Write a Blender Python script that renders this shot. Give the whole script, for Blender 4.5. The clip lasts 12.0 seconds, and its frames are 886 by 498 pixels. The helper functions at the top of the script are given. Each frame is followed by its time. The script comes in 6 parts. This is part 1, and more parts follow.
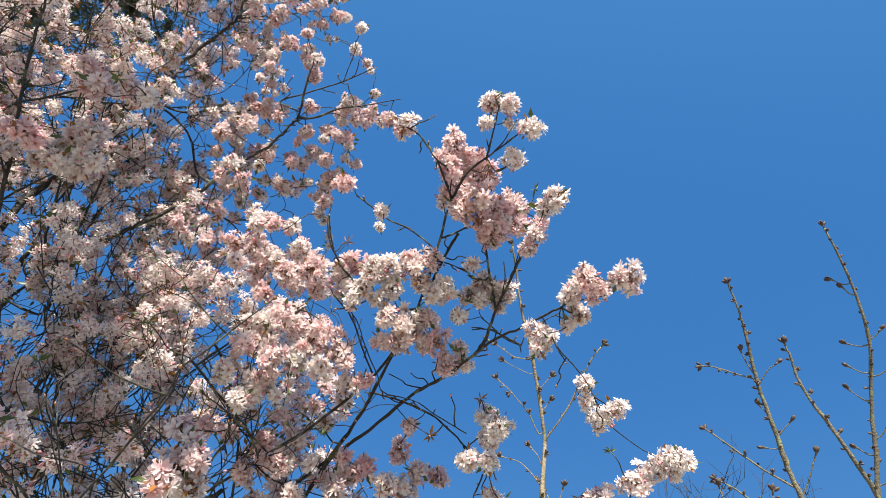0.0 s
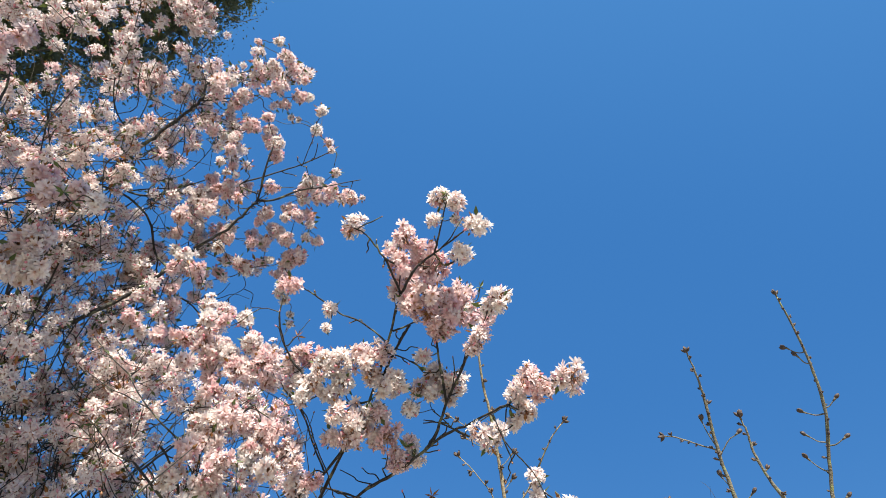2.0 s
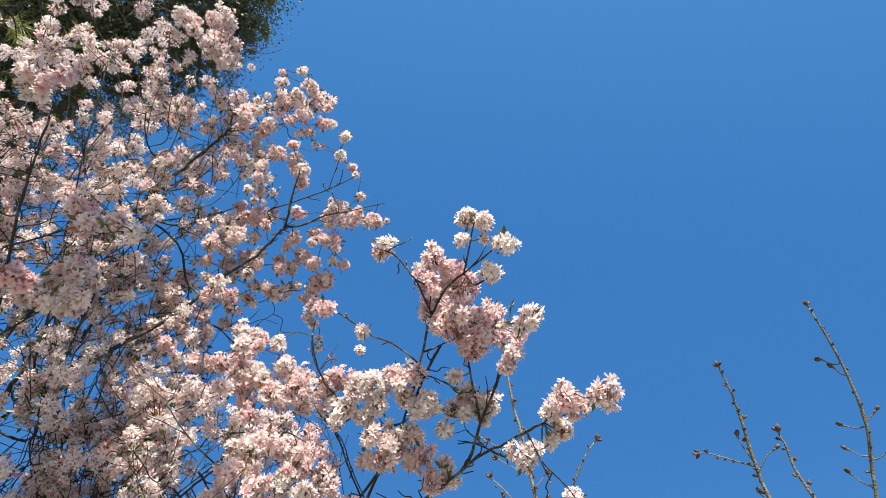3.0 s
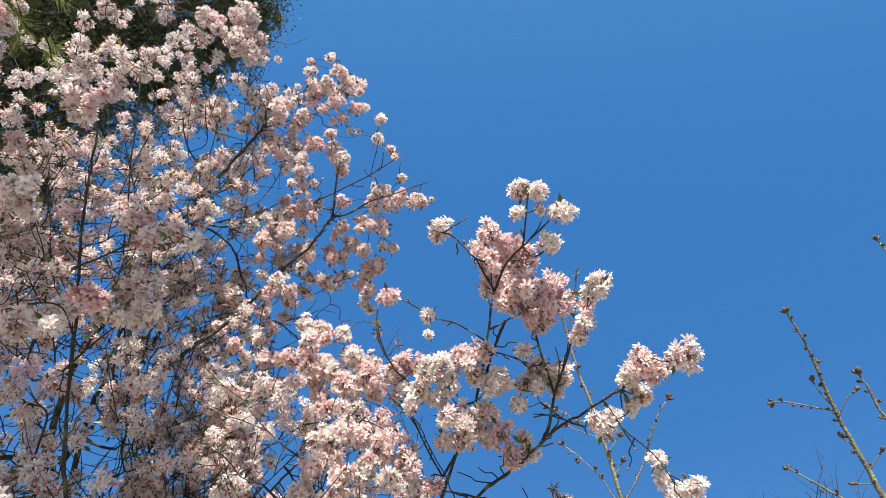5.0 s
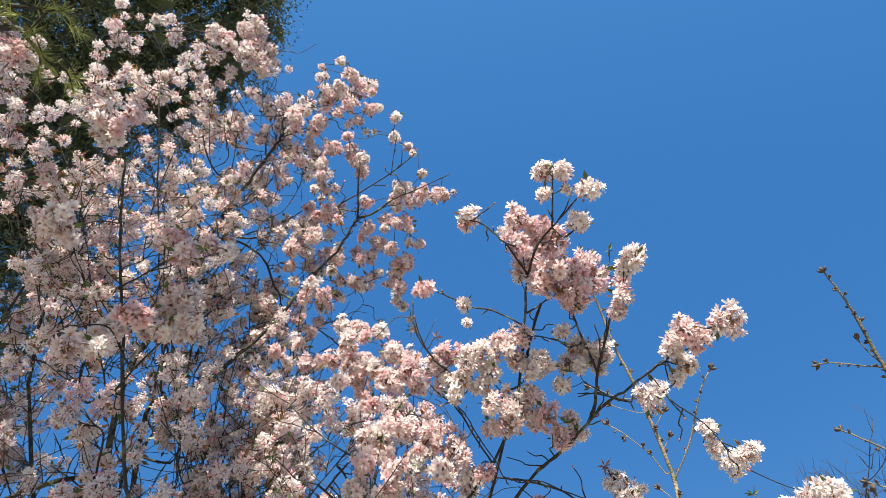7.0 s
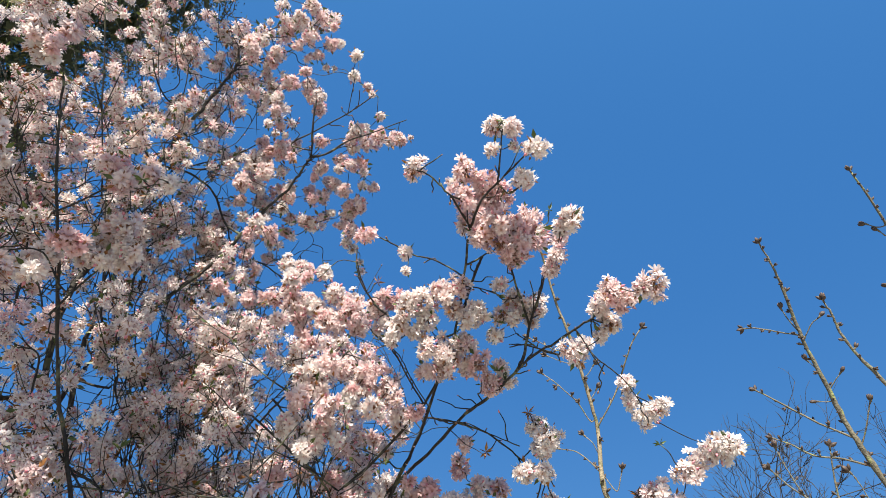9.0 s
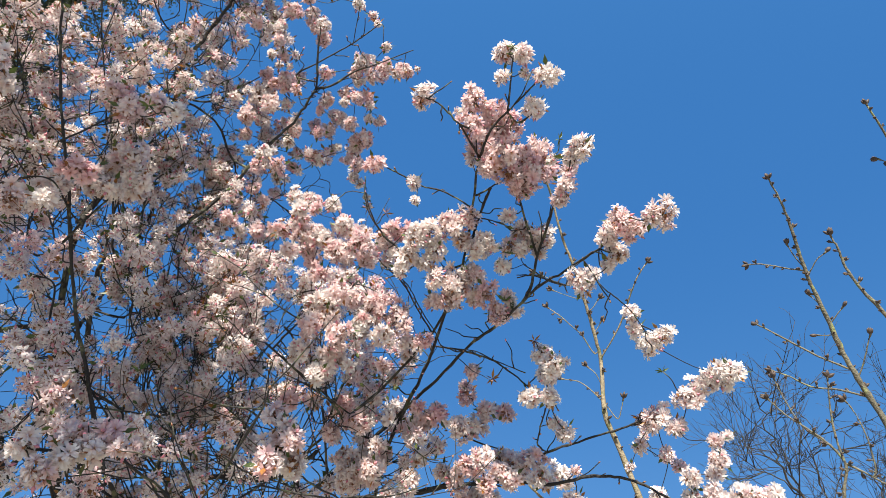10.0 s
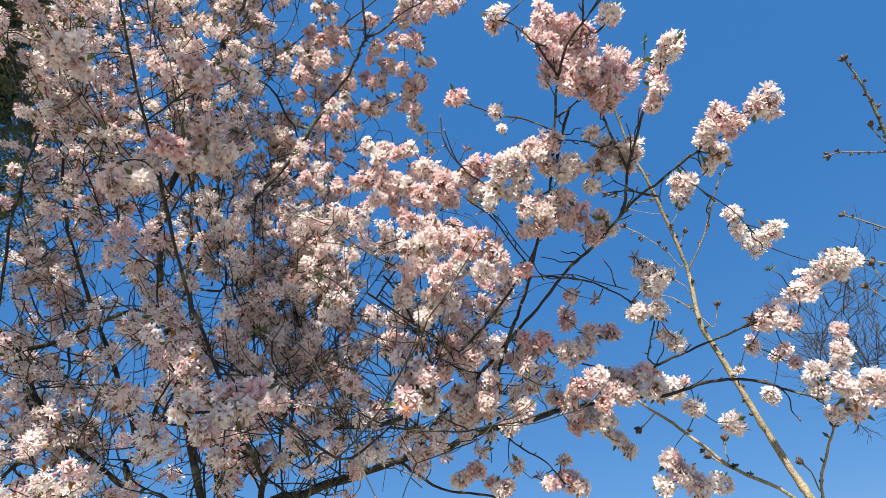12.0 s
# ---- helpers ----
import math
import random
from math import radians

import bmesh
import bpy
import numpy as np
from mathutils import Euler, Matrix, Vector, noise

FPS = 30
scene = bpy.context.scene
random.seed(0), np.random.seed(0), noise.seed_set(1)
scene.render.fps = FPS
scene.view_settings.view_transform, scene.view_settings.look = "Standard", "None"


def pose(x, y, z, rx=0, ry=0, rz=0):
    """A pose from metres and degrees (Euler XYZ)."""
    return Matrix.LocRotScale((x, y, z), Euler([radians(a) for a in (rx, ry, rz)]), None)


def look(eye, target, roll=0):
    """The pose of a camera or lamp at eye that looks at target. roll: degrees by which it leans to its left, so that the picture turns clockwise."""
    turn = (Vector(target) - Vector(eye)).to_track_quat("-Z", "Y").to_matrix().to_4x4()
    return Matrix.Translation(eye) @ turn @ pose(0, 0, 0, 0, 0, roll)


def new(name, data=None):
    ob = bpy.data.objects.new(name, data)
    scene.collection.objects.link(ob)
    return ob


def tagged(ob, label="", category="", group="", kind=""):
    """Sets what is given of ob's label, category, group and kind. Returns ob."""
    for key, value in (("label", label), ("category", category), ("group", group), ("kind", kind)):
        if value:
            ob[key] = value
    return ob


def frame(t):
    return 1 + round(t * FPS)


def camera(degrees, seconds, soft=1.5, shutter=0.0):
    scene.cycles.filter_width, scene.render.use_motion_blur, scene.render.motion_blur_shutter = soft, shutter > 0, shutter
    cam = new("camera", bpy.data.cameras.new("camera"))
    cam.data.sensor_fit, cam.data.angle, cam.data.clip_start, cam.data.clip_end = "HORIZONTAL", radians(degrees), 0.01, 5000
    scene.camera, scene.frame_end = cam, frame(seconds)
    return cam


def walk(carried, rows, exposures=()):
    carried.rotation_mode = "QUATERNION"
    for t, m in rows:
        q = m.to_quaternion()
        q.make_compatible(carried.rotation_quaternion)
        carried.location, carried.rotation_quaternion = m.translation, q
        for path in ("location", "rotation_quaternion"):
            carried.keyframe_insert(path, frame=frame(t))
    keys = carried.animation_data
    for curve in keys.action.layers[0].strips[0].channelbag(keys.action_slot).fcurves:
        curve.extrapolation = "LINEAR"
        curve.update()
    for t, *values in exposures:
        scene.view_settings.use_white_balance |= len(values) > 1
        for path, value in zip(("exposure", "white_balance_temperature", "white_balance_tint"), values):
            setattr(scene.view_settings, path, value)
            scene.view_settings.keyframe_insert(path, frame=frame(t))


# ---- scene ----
cam = camera(75.0, 12.0, soft=0.8)
PATH = [
    (0, (0.31, 0.354, 1.593), (0.043, 1.683, 3.064), 4.2),
    (0.5, (0.317, 0.308, 1.627), (0.08, 1.608, 3.127), 3.2),
    (1, (0.352, 0.271, 1.651), (0.155, 1.506, 3.211), 2.9),
    (1.5, (0.384, 0.261, 1.665), (0.192, 1.502, 3.222), 3.1),
    (2, (0.398, 0.259, 1.662), (0.198, 1.496, 3.221), 1.8),
    (2.5, (0.393, 0.26, 1.657), (0.175, 1.436, 3.26), 1.4),
    (3, (0.373, 0.25, 1.652), (0.122, 1.421, 3.254), 2.4),
    (3.2, (0.369, 0.26, 1.633), (0.094, 1.42, 3.239), 2.3),
    (4.8, (0.319, 0.237, 1.68), (-0.056, 1.489, 3.194), -0.4),
    (5, (0.323, 0.236, 1.677), (-0.058, 1.458, 3.213), 0.5),
    (5.5, (0.333, 0.22, 1.681), (-0.064, 1.433, 3.221), 0.6),
    (6, (0.318, 0.22, 1.682), (-0.096, 1.423, 3.225), 0.3),
    (6.5, (0.313, 0.224, 1.672), (-0.134, 1.428, 3.205), -1.5),
    (6.7, (0.297, 0.237, 1.665), (-0.154, 1.43, 3.205), -2.1),
    (8.3, (0.339, 0.228, 1.659), (-0.103, 1.573, 3.071), -2.8),
    (8.5, (0.347, 0.231, 1.663), (-0.066, 1.589, 3.072), -2.5),
    (9, (0.353, 0.231, 1.657), (-0.038, 1.612, 3.05), -1.8),
    (9.5, (0.347, 0.231, 1.646), (-0.074, 1.673, 2.966), -1.5),
    (10, (0.337, 0.245, 1.632), (-0.107, 1.743, 2.881), -1.2),
    (10.5, (0.332, 0.258, 1.616), (-0.13, 1.772, 2.838), -2.6),
    (11, (0.313, 0.261, 1.602), (-0.169, 1.787, 2.801), -3.7),
    (11.5, (0.289, 0.238, 1.61), (-0.27, 1.779, 2.757), -4.1),
    (12, (0.198, 0.225, 1.613), (-0.392, 1.773, 2.734), -6.6),
]
walk(cam, [(t, look(eye, target, roll)) for t, eye, target, roll in PATH], exposures=((0, 1.12), (12, 1.12)))

# ---- sky and sun ----
SUN_TURN, SUN_HEIGHT = radians(164), radians(42)   # clockwise from +y, above the horizon
world = bpy.data.worlds.new("sky")
scene.world = world
world.use_nodes = True
sky = world.node_tree.nodes.new("ShaderNodeTexSky")
sky.sky_type, sky.sun_disc = "NISHITA", False
sky.sun_elevation, sky.sun_rotation = SUN_HEIGHT, SUN_TURN
sky.altitude, sky.air_density, sky.dust_density, sky.ozone_density = 1500, 0.8, 0.0, 2.0
backing = world.node_tree.nodes["Background"]
backing.inputs["Strength"].default_value = 0.13
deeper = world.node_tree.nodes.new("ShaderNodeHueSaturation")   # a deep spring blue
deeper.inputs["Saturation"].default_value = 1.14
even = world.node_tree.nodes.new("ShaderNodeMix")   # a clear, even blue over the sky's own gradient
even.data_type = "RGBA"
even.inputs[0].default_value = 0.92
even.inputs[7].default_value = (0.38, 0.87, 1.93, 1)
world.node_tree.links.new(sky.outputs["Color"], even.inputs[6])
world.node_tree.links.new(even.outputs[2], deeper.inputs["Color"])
toward_sun = Vector((math.sin(SUN_TURN) * math.cos(SUN_HEIGHT), math.cos(SUN_TURN) * math.cos(SUN_HEIGHT), math.sin(SUN_HEIGHT)))
where = world.node_tree.nodes.new("ShaderNodeTexCoord")
nearer = world.node_tree.nodes.new("ShaderNodeVectorMath")   # the clear sky brightens towards the sun
nearer.operation = "DOT_PRODUCT"
nearer.inputs[1].default_value = toward_sun
world.node_tree.links.new(where.outputs["Generated"], nearer.inputs[0])
spread = world.node_tree.nodes.new("ShaderNodeMapRange")
spread.interpolation_type = "SMOOTHSTEP"
for i, value in enumerate((0.05, 0.85, 0.0, 1.0)):
    spread.inputs[1 + i].default_value = value
world.node_tree.links.new(nearer.outputs["Value"], spread.inputs[0])
bright = world.node_tree.nodes.new("ShaderNodeMix")
bright.data_type, bright.blend_type = "RGBA", "MULTIPLY"
bright.inputs[7].default_value = (1.75, 1.42, 1.22, 1)
world.node_tree.links.new(spread.outputs[0], bright.inputs[0])
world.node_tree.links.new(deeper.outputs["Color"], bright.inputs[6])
parted = world.node_tree.nodes.new("ShaderNodeSeparateXYZ")   # and pales towards the horizon
world.node_tree.links.new(where.outputs["Generated"], parted.inputs[0])
low = world.node_tree.nodes.new("ShaderNodeMapRange")
low.interpolation_type = "SMOOTHSTEP"
for i, value in enumerate((0.62, 0.0, 0.0, 1.0)):
    low.inputs[1 + i].default_value = value
world.node_tree.links.new(parted.outputs["Z"], low.inputs[0])
pale = world.node_tree.nodes.new("ShaderNodeMix")
pale.data_type, pale.blend_type = "RGBA", "MULTIPLY"
pale.inputs[7].default_value = (1.7, 1.35, 1.15, 1)
world.node_tree.links.new(low.outputs[0], pale.inputs[0])
world.node_tree.links.new(bright.outputs[2], pale.inputs[6])
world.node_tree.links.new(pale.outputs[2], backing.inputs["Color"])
sun = new("sun", bpy.data.lights.new("sun", "SUN"))
sun.data.energy, sun.data.angle, sun.data.color = 5.0, radians(0.53), (1.0, 0.92, 0.80)
sun.matrix_world = look(toward_sun * 40, (0, 0, 0))


# ---- materials ----
def material(name, roughness=0.7):
    m = bpy.data.materials.new(name)
    m.use_nodes = True
    nodes, links = m.node_tree.nodes, m.node_tree.links
    shader = nodes["Principled BSDF"]
    shader.inputs["Roughness"].default_value = roughness
    return m, nodes, links, shader


def ramp(nodes, stops):
    r = nodes.new("ShaderNodeValToRGB")
    while len(r.color_ramp.elements) < len(stops):
        r.color_ramp.elements.new(0.5)
    for e, (at, colour) in zip(r.color_ramp.elements, stops):
        e.position, e.color = at, (*colour, 1)
    return r


def grain(nodes, links, scale, detail=4, coords=None):
    n = nodes.new("ShaderNodeTexNoise")
    n.inputs["Scale"].default_value, n.inputs["Detail"].default_value = scale, detail
    if coords:
        links.new(coords, n.inputs["Vector"])
    return n


def mixed(nodes, links, a, b, factor, mode="MIX"):
    m = nodes.new("ShaderNodeMix")
    m.data_type, m.blend_type = "RGBA", mode
    for value, socket in ((factor, m.inputs[0]), (a, m.inputs[6]), (b, m.inputs[7])):
        if isinstance(value, (int, float)):
            socket.default_value = value
        elif isinstance(value, tuple):
            socket.default_value = (*value, 1)
        else:
            links.new(value, socket)
    return m.outputs[2]


def thin(m, nodes, links, shader, colour, share):
    """Lets part of the light through, as petals and leaves do."""
    glow = nodes.new("ShaderNodeBsdfTranslucent")
    both = nodes.new("ShaderNodeMixShader")
    both.inputs[0].default_value = share
    links.new(colour, glow.inputs["Color"])
    links.new(shader.outputs[0], both.inputs[1])
    links.new(glow.outputs[0], both.inputs[2])
    links.new(both.outputs[0], nodes["Material Output"].inputs["Surface"])


def petal_material():
    m, nodes, links, shader = material("petal", 0.55)
    along = nodes.new("ShaderNodeAttribute")
    along.attribute_name = "along"
    tint = nodes.new("ShaderNodeAttribute")
    tint.attribute_name = "tint"
    geo = nodes.new("ShaderNodeNewGeometry")
    # petals pink at the base, deepened there to paint in shade inside bunches
    base = ramp(nodes, [(0.0, (0.62, 0.24, 0.28)), (0.22, (0.80, 0.70, 0.695)), (0.5, (0.86, 0.84, 0.815)), (1.0, (0.87, 0.865, 0.84))])
    links.new(along.outputs["Fac"], base.inputs[0])
    pinker = ramp(nodes, [(0.0, (1.0, 1.0, 0.99)), (0.45, (1.0, 0.95, 0.945)), (1.0, (0.96, 0.72, 0.75))])
    links.new(tint.outputs["Fac"], pinker.inputs[0])
    each = ramp(nodes, [(0.0, (0.93, 0.86, 0.86)), (0.4, (1.0, 0.98, 0.98)), (1.0, (1.0, 1.0, 1.0))])
    links.new(geo.outputs["Random Per Island"], each.inputs[0])
    c = mixed(nodes, links, base.outputs[0], pinker.outputs[0], 1.0, "MULTIPLY")
    c = mixed(nodes, links, c, each.outputs[0], 1.0, "MULTIPLY")
    links.new(c, shader.inputs["Base Color"])
    thin(m, nodes, links, shader, c, 0.45)
    return m


def plain_material(name, dark, light, scale, roughness=0.7, share=0.0):
    m, nodes, links, shader = material(name, roughness)
    where = nodes.new("ShaderNodeTexCoord")
    geo = nodes.new("ShaderNodeNewGeometry")
    n = grain(nodes, links, scale, 5, where.outputs["Object"])
    r = ramp(nodes, [(0.3, dark), (0.7, light)])
    links.new(n.outputs["Fac"], r.inputs[0])
    each = ramp(nodes, [(0.0, (0.72, 0.72, 0.72)), (1.0, (1.15, 1.12, 1.05))])
    links.new(geo.outputs["Random Per Island"], each.inputs[0])
    c = mixed(nodes, links, r.outputs[0], each.outputs[0], 1.0, "MULTIPLY")
    links.new(c, shader.inputs["Base Color"])
    if share:
        thin(m, nodes, links, shader, c, share)
    return m


def bark_material(name, dark, light, patch, patch_from):
    """Bark with fine grain, broad tone changes and patches of lichen."""
    m, nodes, links, shader = material(name, 0.8)
    where = nodes.new("ShaderNodeTexCoord")
    fine = grain(nodes, links, 140, 6, where.outputs["Object"])
    broad = grain(nodes, links, 14, 4, where.outputs["Object"])
    spots = grain(nodes, links, 30, 5, where.outputs["Object"])
    r = ramp(nodes, [(0.3, dark), (0.72, light)])
    links.new(mixed(nodes, links, fine.outputs["Fac"], broad.outputs["Fac"], 0.5), r.inputs[0])
    mask = ramp(nodes, [(patch_from, (0, 0, 0)), (patch_from + 0.08, (1, 1, 1))])
    links.new(spots.outputs["Fac"], mask.inputs[0])
    c = mixed(nodes, links, r.outputs[0], patch, mask.outputs[0])
    links.new(c, shader.inputs["Base Color"])
    bump = nodes.new("ShaderNodeBump")
    bump.inputs["Strength"].default_value, bump.inputs["Distance"].default_value = 0.9, 0.005
    links.new(fine.outputs["Fac"], bump.inputs["Height"])
    links.new(bump.outputs[0], shader.inputs["Normal"])
    return m


PETAL = petal_material()
CALYX = plain_material("calyx", (0.30, 0.13, 0.07), (0.42, 0.24, 0.13), 60, 0.6, 0.2)
STAMEN = plain_material("stamen", (0.55, 0.36, 0.16), (0.72, 0.52, 0.25), 80, 0.6)
BUD_PINK = plain_material("blossom_bud", (0.66, 0.22, 0.30), (0.80, 0.42, 0.47), 60, 0.5, 0.2)
LEAF = plain_material("young_leaf", (0.055, 0.095, 0.02), (0.13, 0.17, 0.045), 40, 0.45, 0.3)
BRONZE = plain_material("bronze_leaf", (0.20, 0.08, 0.02), (0.34, 0.16, 0.04), 40, 0.45, 0.3)
BARK = bark_material("cherry_bark", (0.012, 0.011, 0.010), (0.040, 0.036, 0.031), (0.110, 0.115, 0.062), 0.55)
PALE_BARK = bark_material("pale_bark", (0.10, 0.085, 0.05), (0.42, 0.35, 0.23), (0.17, 0.17, 0.08), 0.54)
GREY_BARK = bark_material("grey_bark", (0.045, 0.042, 0.032), (0.24, 0.22, 0.15), (0.22, 0.24, 0.10), 0.58)
WINTER_BARK = bark_material("winter_bark", (0.014, 0.012, 0.010), (0.058, 0.050, 0.038), (0.09, 0.09, 0.05), 0.6)
BUD_SCALE = plain_material("bud_scale", (0.035, 0.025, 0.021), (0.105, 0.072, 0.056), 90, 0.6)
NEEDLE = plain_material("pine_needle", (0.22, 0.27, 0.06), (0.40, 0.44, 0.13), 3, 0.5, 0.15)
DARK_LEAF = plain_material("evergreen_leaf", (0.024, 0.034, 0.014), (0.095, 0.125, 0.045), 2.0, 0.5, 0.1)
# unseen ground, its pale tone picked to bounce fill light onto the blossoms
PALE_GROUND = plain_material("pale_ground", (0.20, 0.18, 0.14), (0.36, 0.325, 0.255), 30.0, 0.9)


# ---- mesh helpers ----
rng = np.random.default_rng(5)


def tube(points, r0, r1, sides=7, rough=0.0, flare=0.0):
    """Vertices and faces of a tapered round limb through the points."""
    P = np.array(points, float)
    n = len(P)
    way = np.gradient(P, axis=0)
    way /= np.linalg.norm(way, axis=1)[:, None] + 1e-9
    aside = np.cross(way, (0.31, 0.17, 0.93))
    aside /= np.linalg.norm(aside, axis=1)[:, None] + 1e-9
    other = np.cross(way, aside)
    a = np.linspace(0, 2 * math.pi, sides, endpoint=False)
    radius = np.linspace(r0, r1, n)
    if rough:
        radius = radius * (1 + rough * rng.normal(size=n))
    if flare:   # swells towards the wood that it grows from
        radius = radius * (1 + flare * np.exp(-np.concatenate([[0], np.cumsum(np.linalg.norm(np.diff(P, axis=0), axis=1))]) / 0.11))
    ring = np.cos(a)[None, :, None] * aside[:, None] + np.sin(a)[None, :, None] * other[:, None]
    V = (P[:, None] + ring * radius[:, None, None]).reshape(-1, 3)
    i, k = np.meshgrid(np.arange(n - 1), np.arange(sides), indexing="ij")
    F = np.stack([i * sides + k, i * sides + (k + 1) % sides, (i + 1) * sides + (k + 1) % sides, (i + 1) * sides + k], -1).reshape(-1, 4)
    return V, [tuple(f) for f in F.tolist()] + [tuple(range(sides))[::-1], tuple(range((n - 1) * sides, n * sides))]


def curve(points, per=6):
    """A smooth line through the points (Catmull-Rom)."""
    P = np.array(points, float)
    if len(P) < 3:
        return np.linspace(P[0], P[-1], per + 1)
    Q = np.vstack([2 * P[0] - P[1], P, 2 * P[-1] - P[-2]])
    t = np.linspace(0, 1, per, endpoint=False)[:, None]
    out = []
    for a, b, c, d in zip(Q, Q[1:], Q[2:], Q[3:]):
        out.append(0.5 * (2 * b + (c - a) * t + (2 * a - 5 * b + 4 * c - d) * t**2 + (3 * b - a - 3 * c + d) * t**3))
    return np.vstack(out + [P[-1:]])


class Pile:
    """Vertices, faces, materials and petal values gathered for one mesh."""

    def __init__(self):
        self.v, self.f, self.m, self.along, self.tint, self.count = [], [], [], [], [], 0

    def add(self, V, F, mat=0, along=None, tint=0.5):
        self.v.append(V)
        k = self.count
        self.f.extend([tuple(i + k for i in f) for f in F])
        self.m.extend([mat] * len(F) if isinstance(mat, int) else mat)
        self.along.append(np.full(len(V), 0.5) if along is None else along)
        self.tint.append(np.full(len(V), tint) if np.isscalar(tint) else tint)
        self.count += len(V)

    def frozen(self):
        return np.vstack(self.v), self.f, self.m, np.concatenate(self.along), np.concatenate(self.tint)

    def mesh(self, name, materials, smooth=True):
        V, F, M, A, T = self.frozen()
        me = bpy.data.meshes.new(name)
        me.from_pydata(V.tolist(), [], F)
        for mat in materials:
            me.materials.append(mat)
        me.polygons.foreach_set("material_index", M)
        me.polygons.foreach_set("use_smooth", [smooth] * len(F))
        for key, values in (("along", A), ("tint", T)):
            me.attributes.new(key, "FLOAT", "POINT").data.foreach_set("value", values.astype(np.float32))
        return me


def thing(name, at, label, category, group=""):
    """An empty at the foot of a thing, which holds its parts."""
    e = new(name)
    e.location = at
    e.empty_display_size = 0.1
    return tagged(e, label, category, group)


def part(name, data, parent, label="", place=None, kind=""):
    ob = new(name, data)
    ob.parent = parent
    if place is None:
        ob.matrix_parent_inverse = Matrix.Translation(-parent.location)
    else:
        ob.matrix_basis = place
    return tagged(ob, label, kind=kind)


def turned(direction, spin=0.0):
    """A rotation that takes +z into the direction."""
    return np.array(Vector(direction).to_track_quat("Z", "Y").to_matrix() @ Matrix.Rotation(spin, 3, "Z"))


# ---- ground ----
def ground():
    radii = [0, 1.5, 3, 5, 8, 12, 18, 27, 40, 70, 130, 300, 800, 2500]
    V, F, n = [(0, 0, 0)], [], 40
    for r in radii[1:]:
        for k in range(n):
            a = 2 * math.pi * k / n
            x, y = r * math.cos(a), r * math.sin(a)
            V.append((x, y, 0.05 * noise.noise((x * 0.3, y * 0.3, 0)) if r < 60 else 0.0))
    F += [(0, 1 + k, 1 + (k + 1) % n) for k in range(n)]
    for i in range(len(radii) - 2):
        a, b = 1 + i * n, 1 + (i + 1) * n
        F += [(a + k, b + k, b + (k + 1) % n, a + (k + 1) % n) for k in range(n)]
    p = Pile()
    p.add(np.array(V, float), F)
    tagged(new("ground", p.mesh("ground", [PALE_GROUND])), "unseen pale ground under the trees, toned to bounce light up", "ground", kind="structure")


ground()

# ---- blossoms ----
PETAL_FULL = np.array([(0.06, 0, 0), (0.5, -0.19, 0.04), (0.5, 0, -0.02), (0.5, 0.19, 0.04), (0.93, -0.15, 0.02), (0.95, 0, -0.02), (1.0, 0.14, 0.03)])
FULL_FACES = [(0, 1, 2), (0, 2, 3), (1, 4, 5, 2), (2, 5, 6, 3)]
PETAL_PLAIN = np.array([(0.06, 0, 0), (0.55, -0.19, 0.03), (0.55, 0.19, 0.03), (1.0, -0.11, 0.0), (0.98, 0.11, 0.02)])
PLAIN_FACES = [(0, 1, 2), (1, 3, 4, 2)]


def flower(size, full, tint, opening=None):
    """A half-double cherry flower that opens along +z, its calyx at the origin."""
    p = Pile()
    shape, faces = (PETAL_FULL, FULL_FACES) if full else (PETAL_PLAIN, PLAIN_FACES)
    whorls = ((9, 0.40, 1.0), (7, 0.82, 0.95), (3, 1.15, 0.75)) if full else ((6, 0.5, 1.0), (3, 0.95, 0.9))
    opening = rng.uniform(-0.15, 0.2) if opening is None else opening
    for count, lift, reach in whorls:
        for k in range(count):
            a = 2 * math.pi * (k + rng.uniform(-0.28, 0.28)) / count + lift
            up = lift + opening + rng.normal() * 0.22
            P = shape * (reach * rng.uniform(0.86, 1.08), rng.uniform(0.7, 1.05), 1)
            u = P[:, 0].copy()
            bend = up - rng.uniform(0.1, 0.5) * u
            x = u * np.cos(bend)
            z = u * np.sin(bend) + P[:, 2] + 0.05
            twist = rng.normal() * 0.2
            y, z = P[:, 1] * math.cos(twist), z + P[:, 1] * math.sin(twist)
            V = np.stack([x * math.cos(a) - y * math.sin(a), x * math.sin(a) + y * math.cos(a), z], 1)
            p.add(V * size, faces, 0, u.clip(0, 1), tint)
    if full:
        for k in range(9):
            a, b = rng.uniform(0, 2 * math.pi), rng.uniform(0.15, 0.6)
            tip = np.array([math.cos(a) * math.sin(b), math.sin(a) * math.sin(b), math.cos(b)]) * rng.uniform(0.28, 0.42)
            side = np.array([-math.sin(a), math.cos(a), 0]) * 0.035
            p.add(np.array([(0, 0, 0.03), tip - side, tip + side]) * size, [(0, 1, 2)], 2)
    if not full:
        return p
    a = np.linspace(0, 2 * math.pi, 5, endpoint=False)
    rims = [np.stack([np.cos(a) * r, np.sin(a) * r, np.full(5, z)], 1) for r, z in ((0.16, 0.06), (0.10, -0.22), (0.03, -0.36))]
    F = [(i * 5 + k, i * 5 + (k + 1) % 5, i * 5 + 5 + (k + 1) % 5, i * 5 + 5 + k) for i in range(2) for k in range(5)]
    p.add(np.vstack(rims) * size, F, 1)
    return p


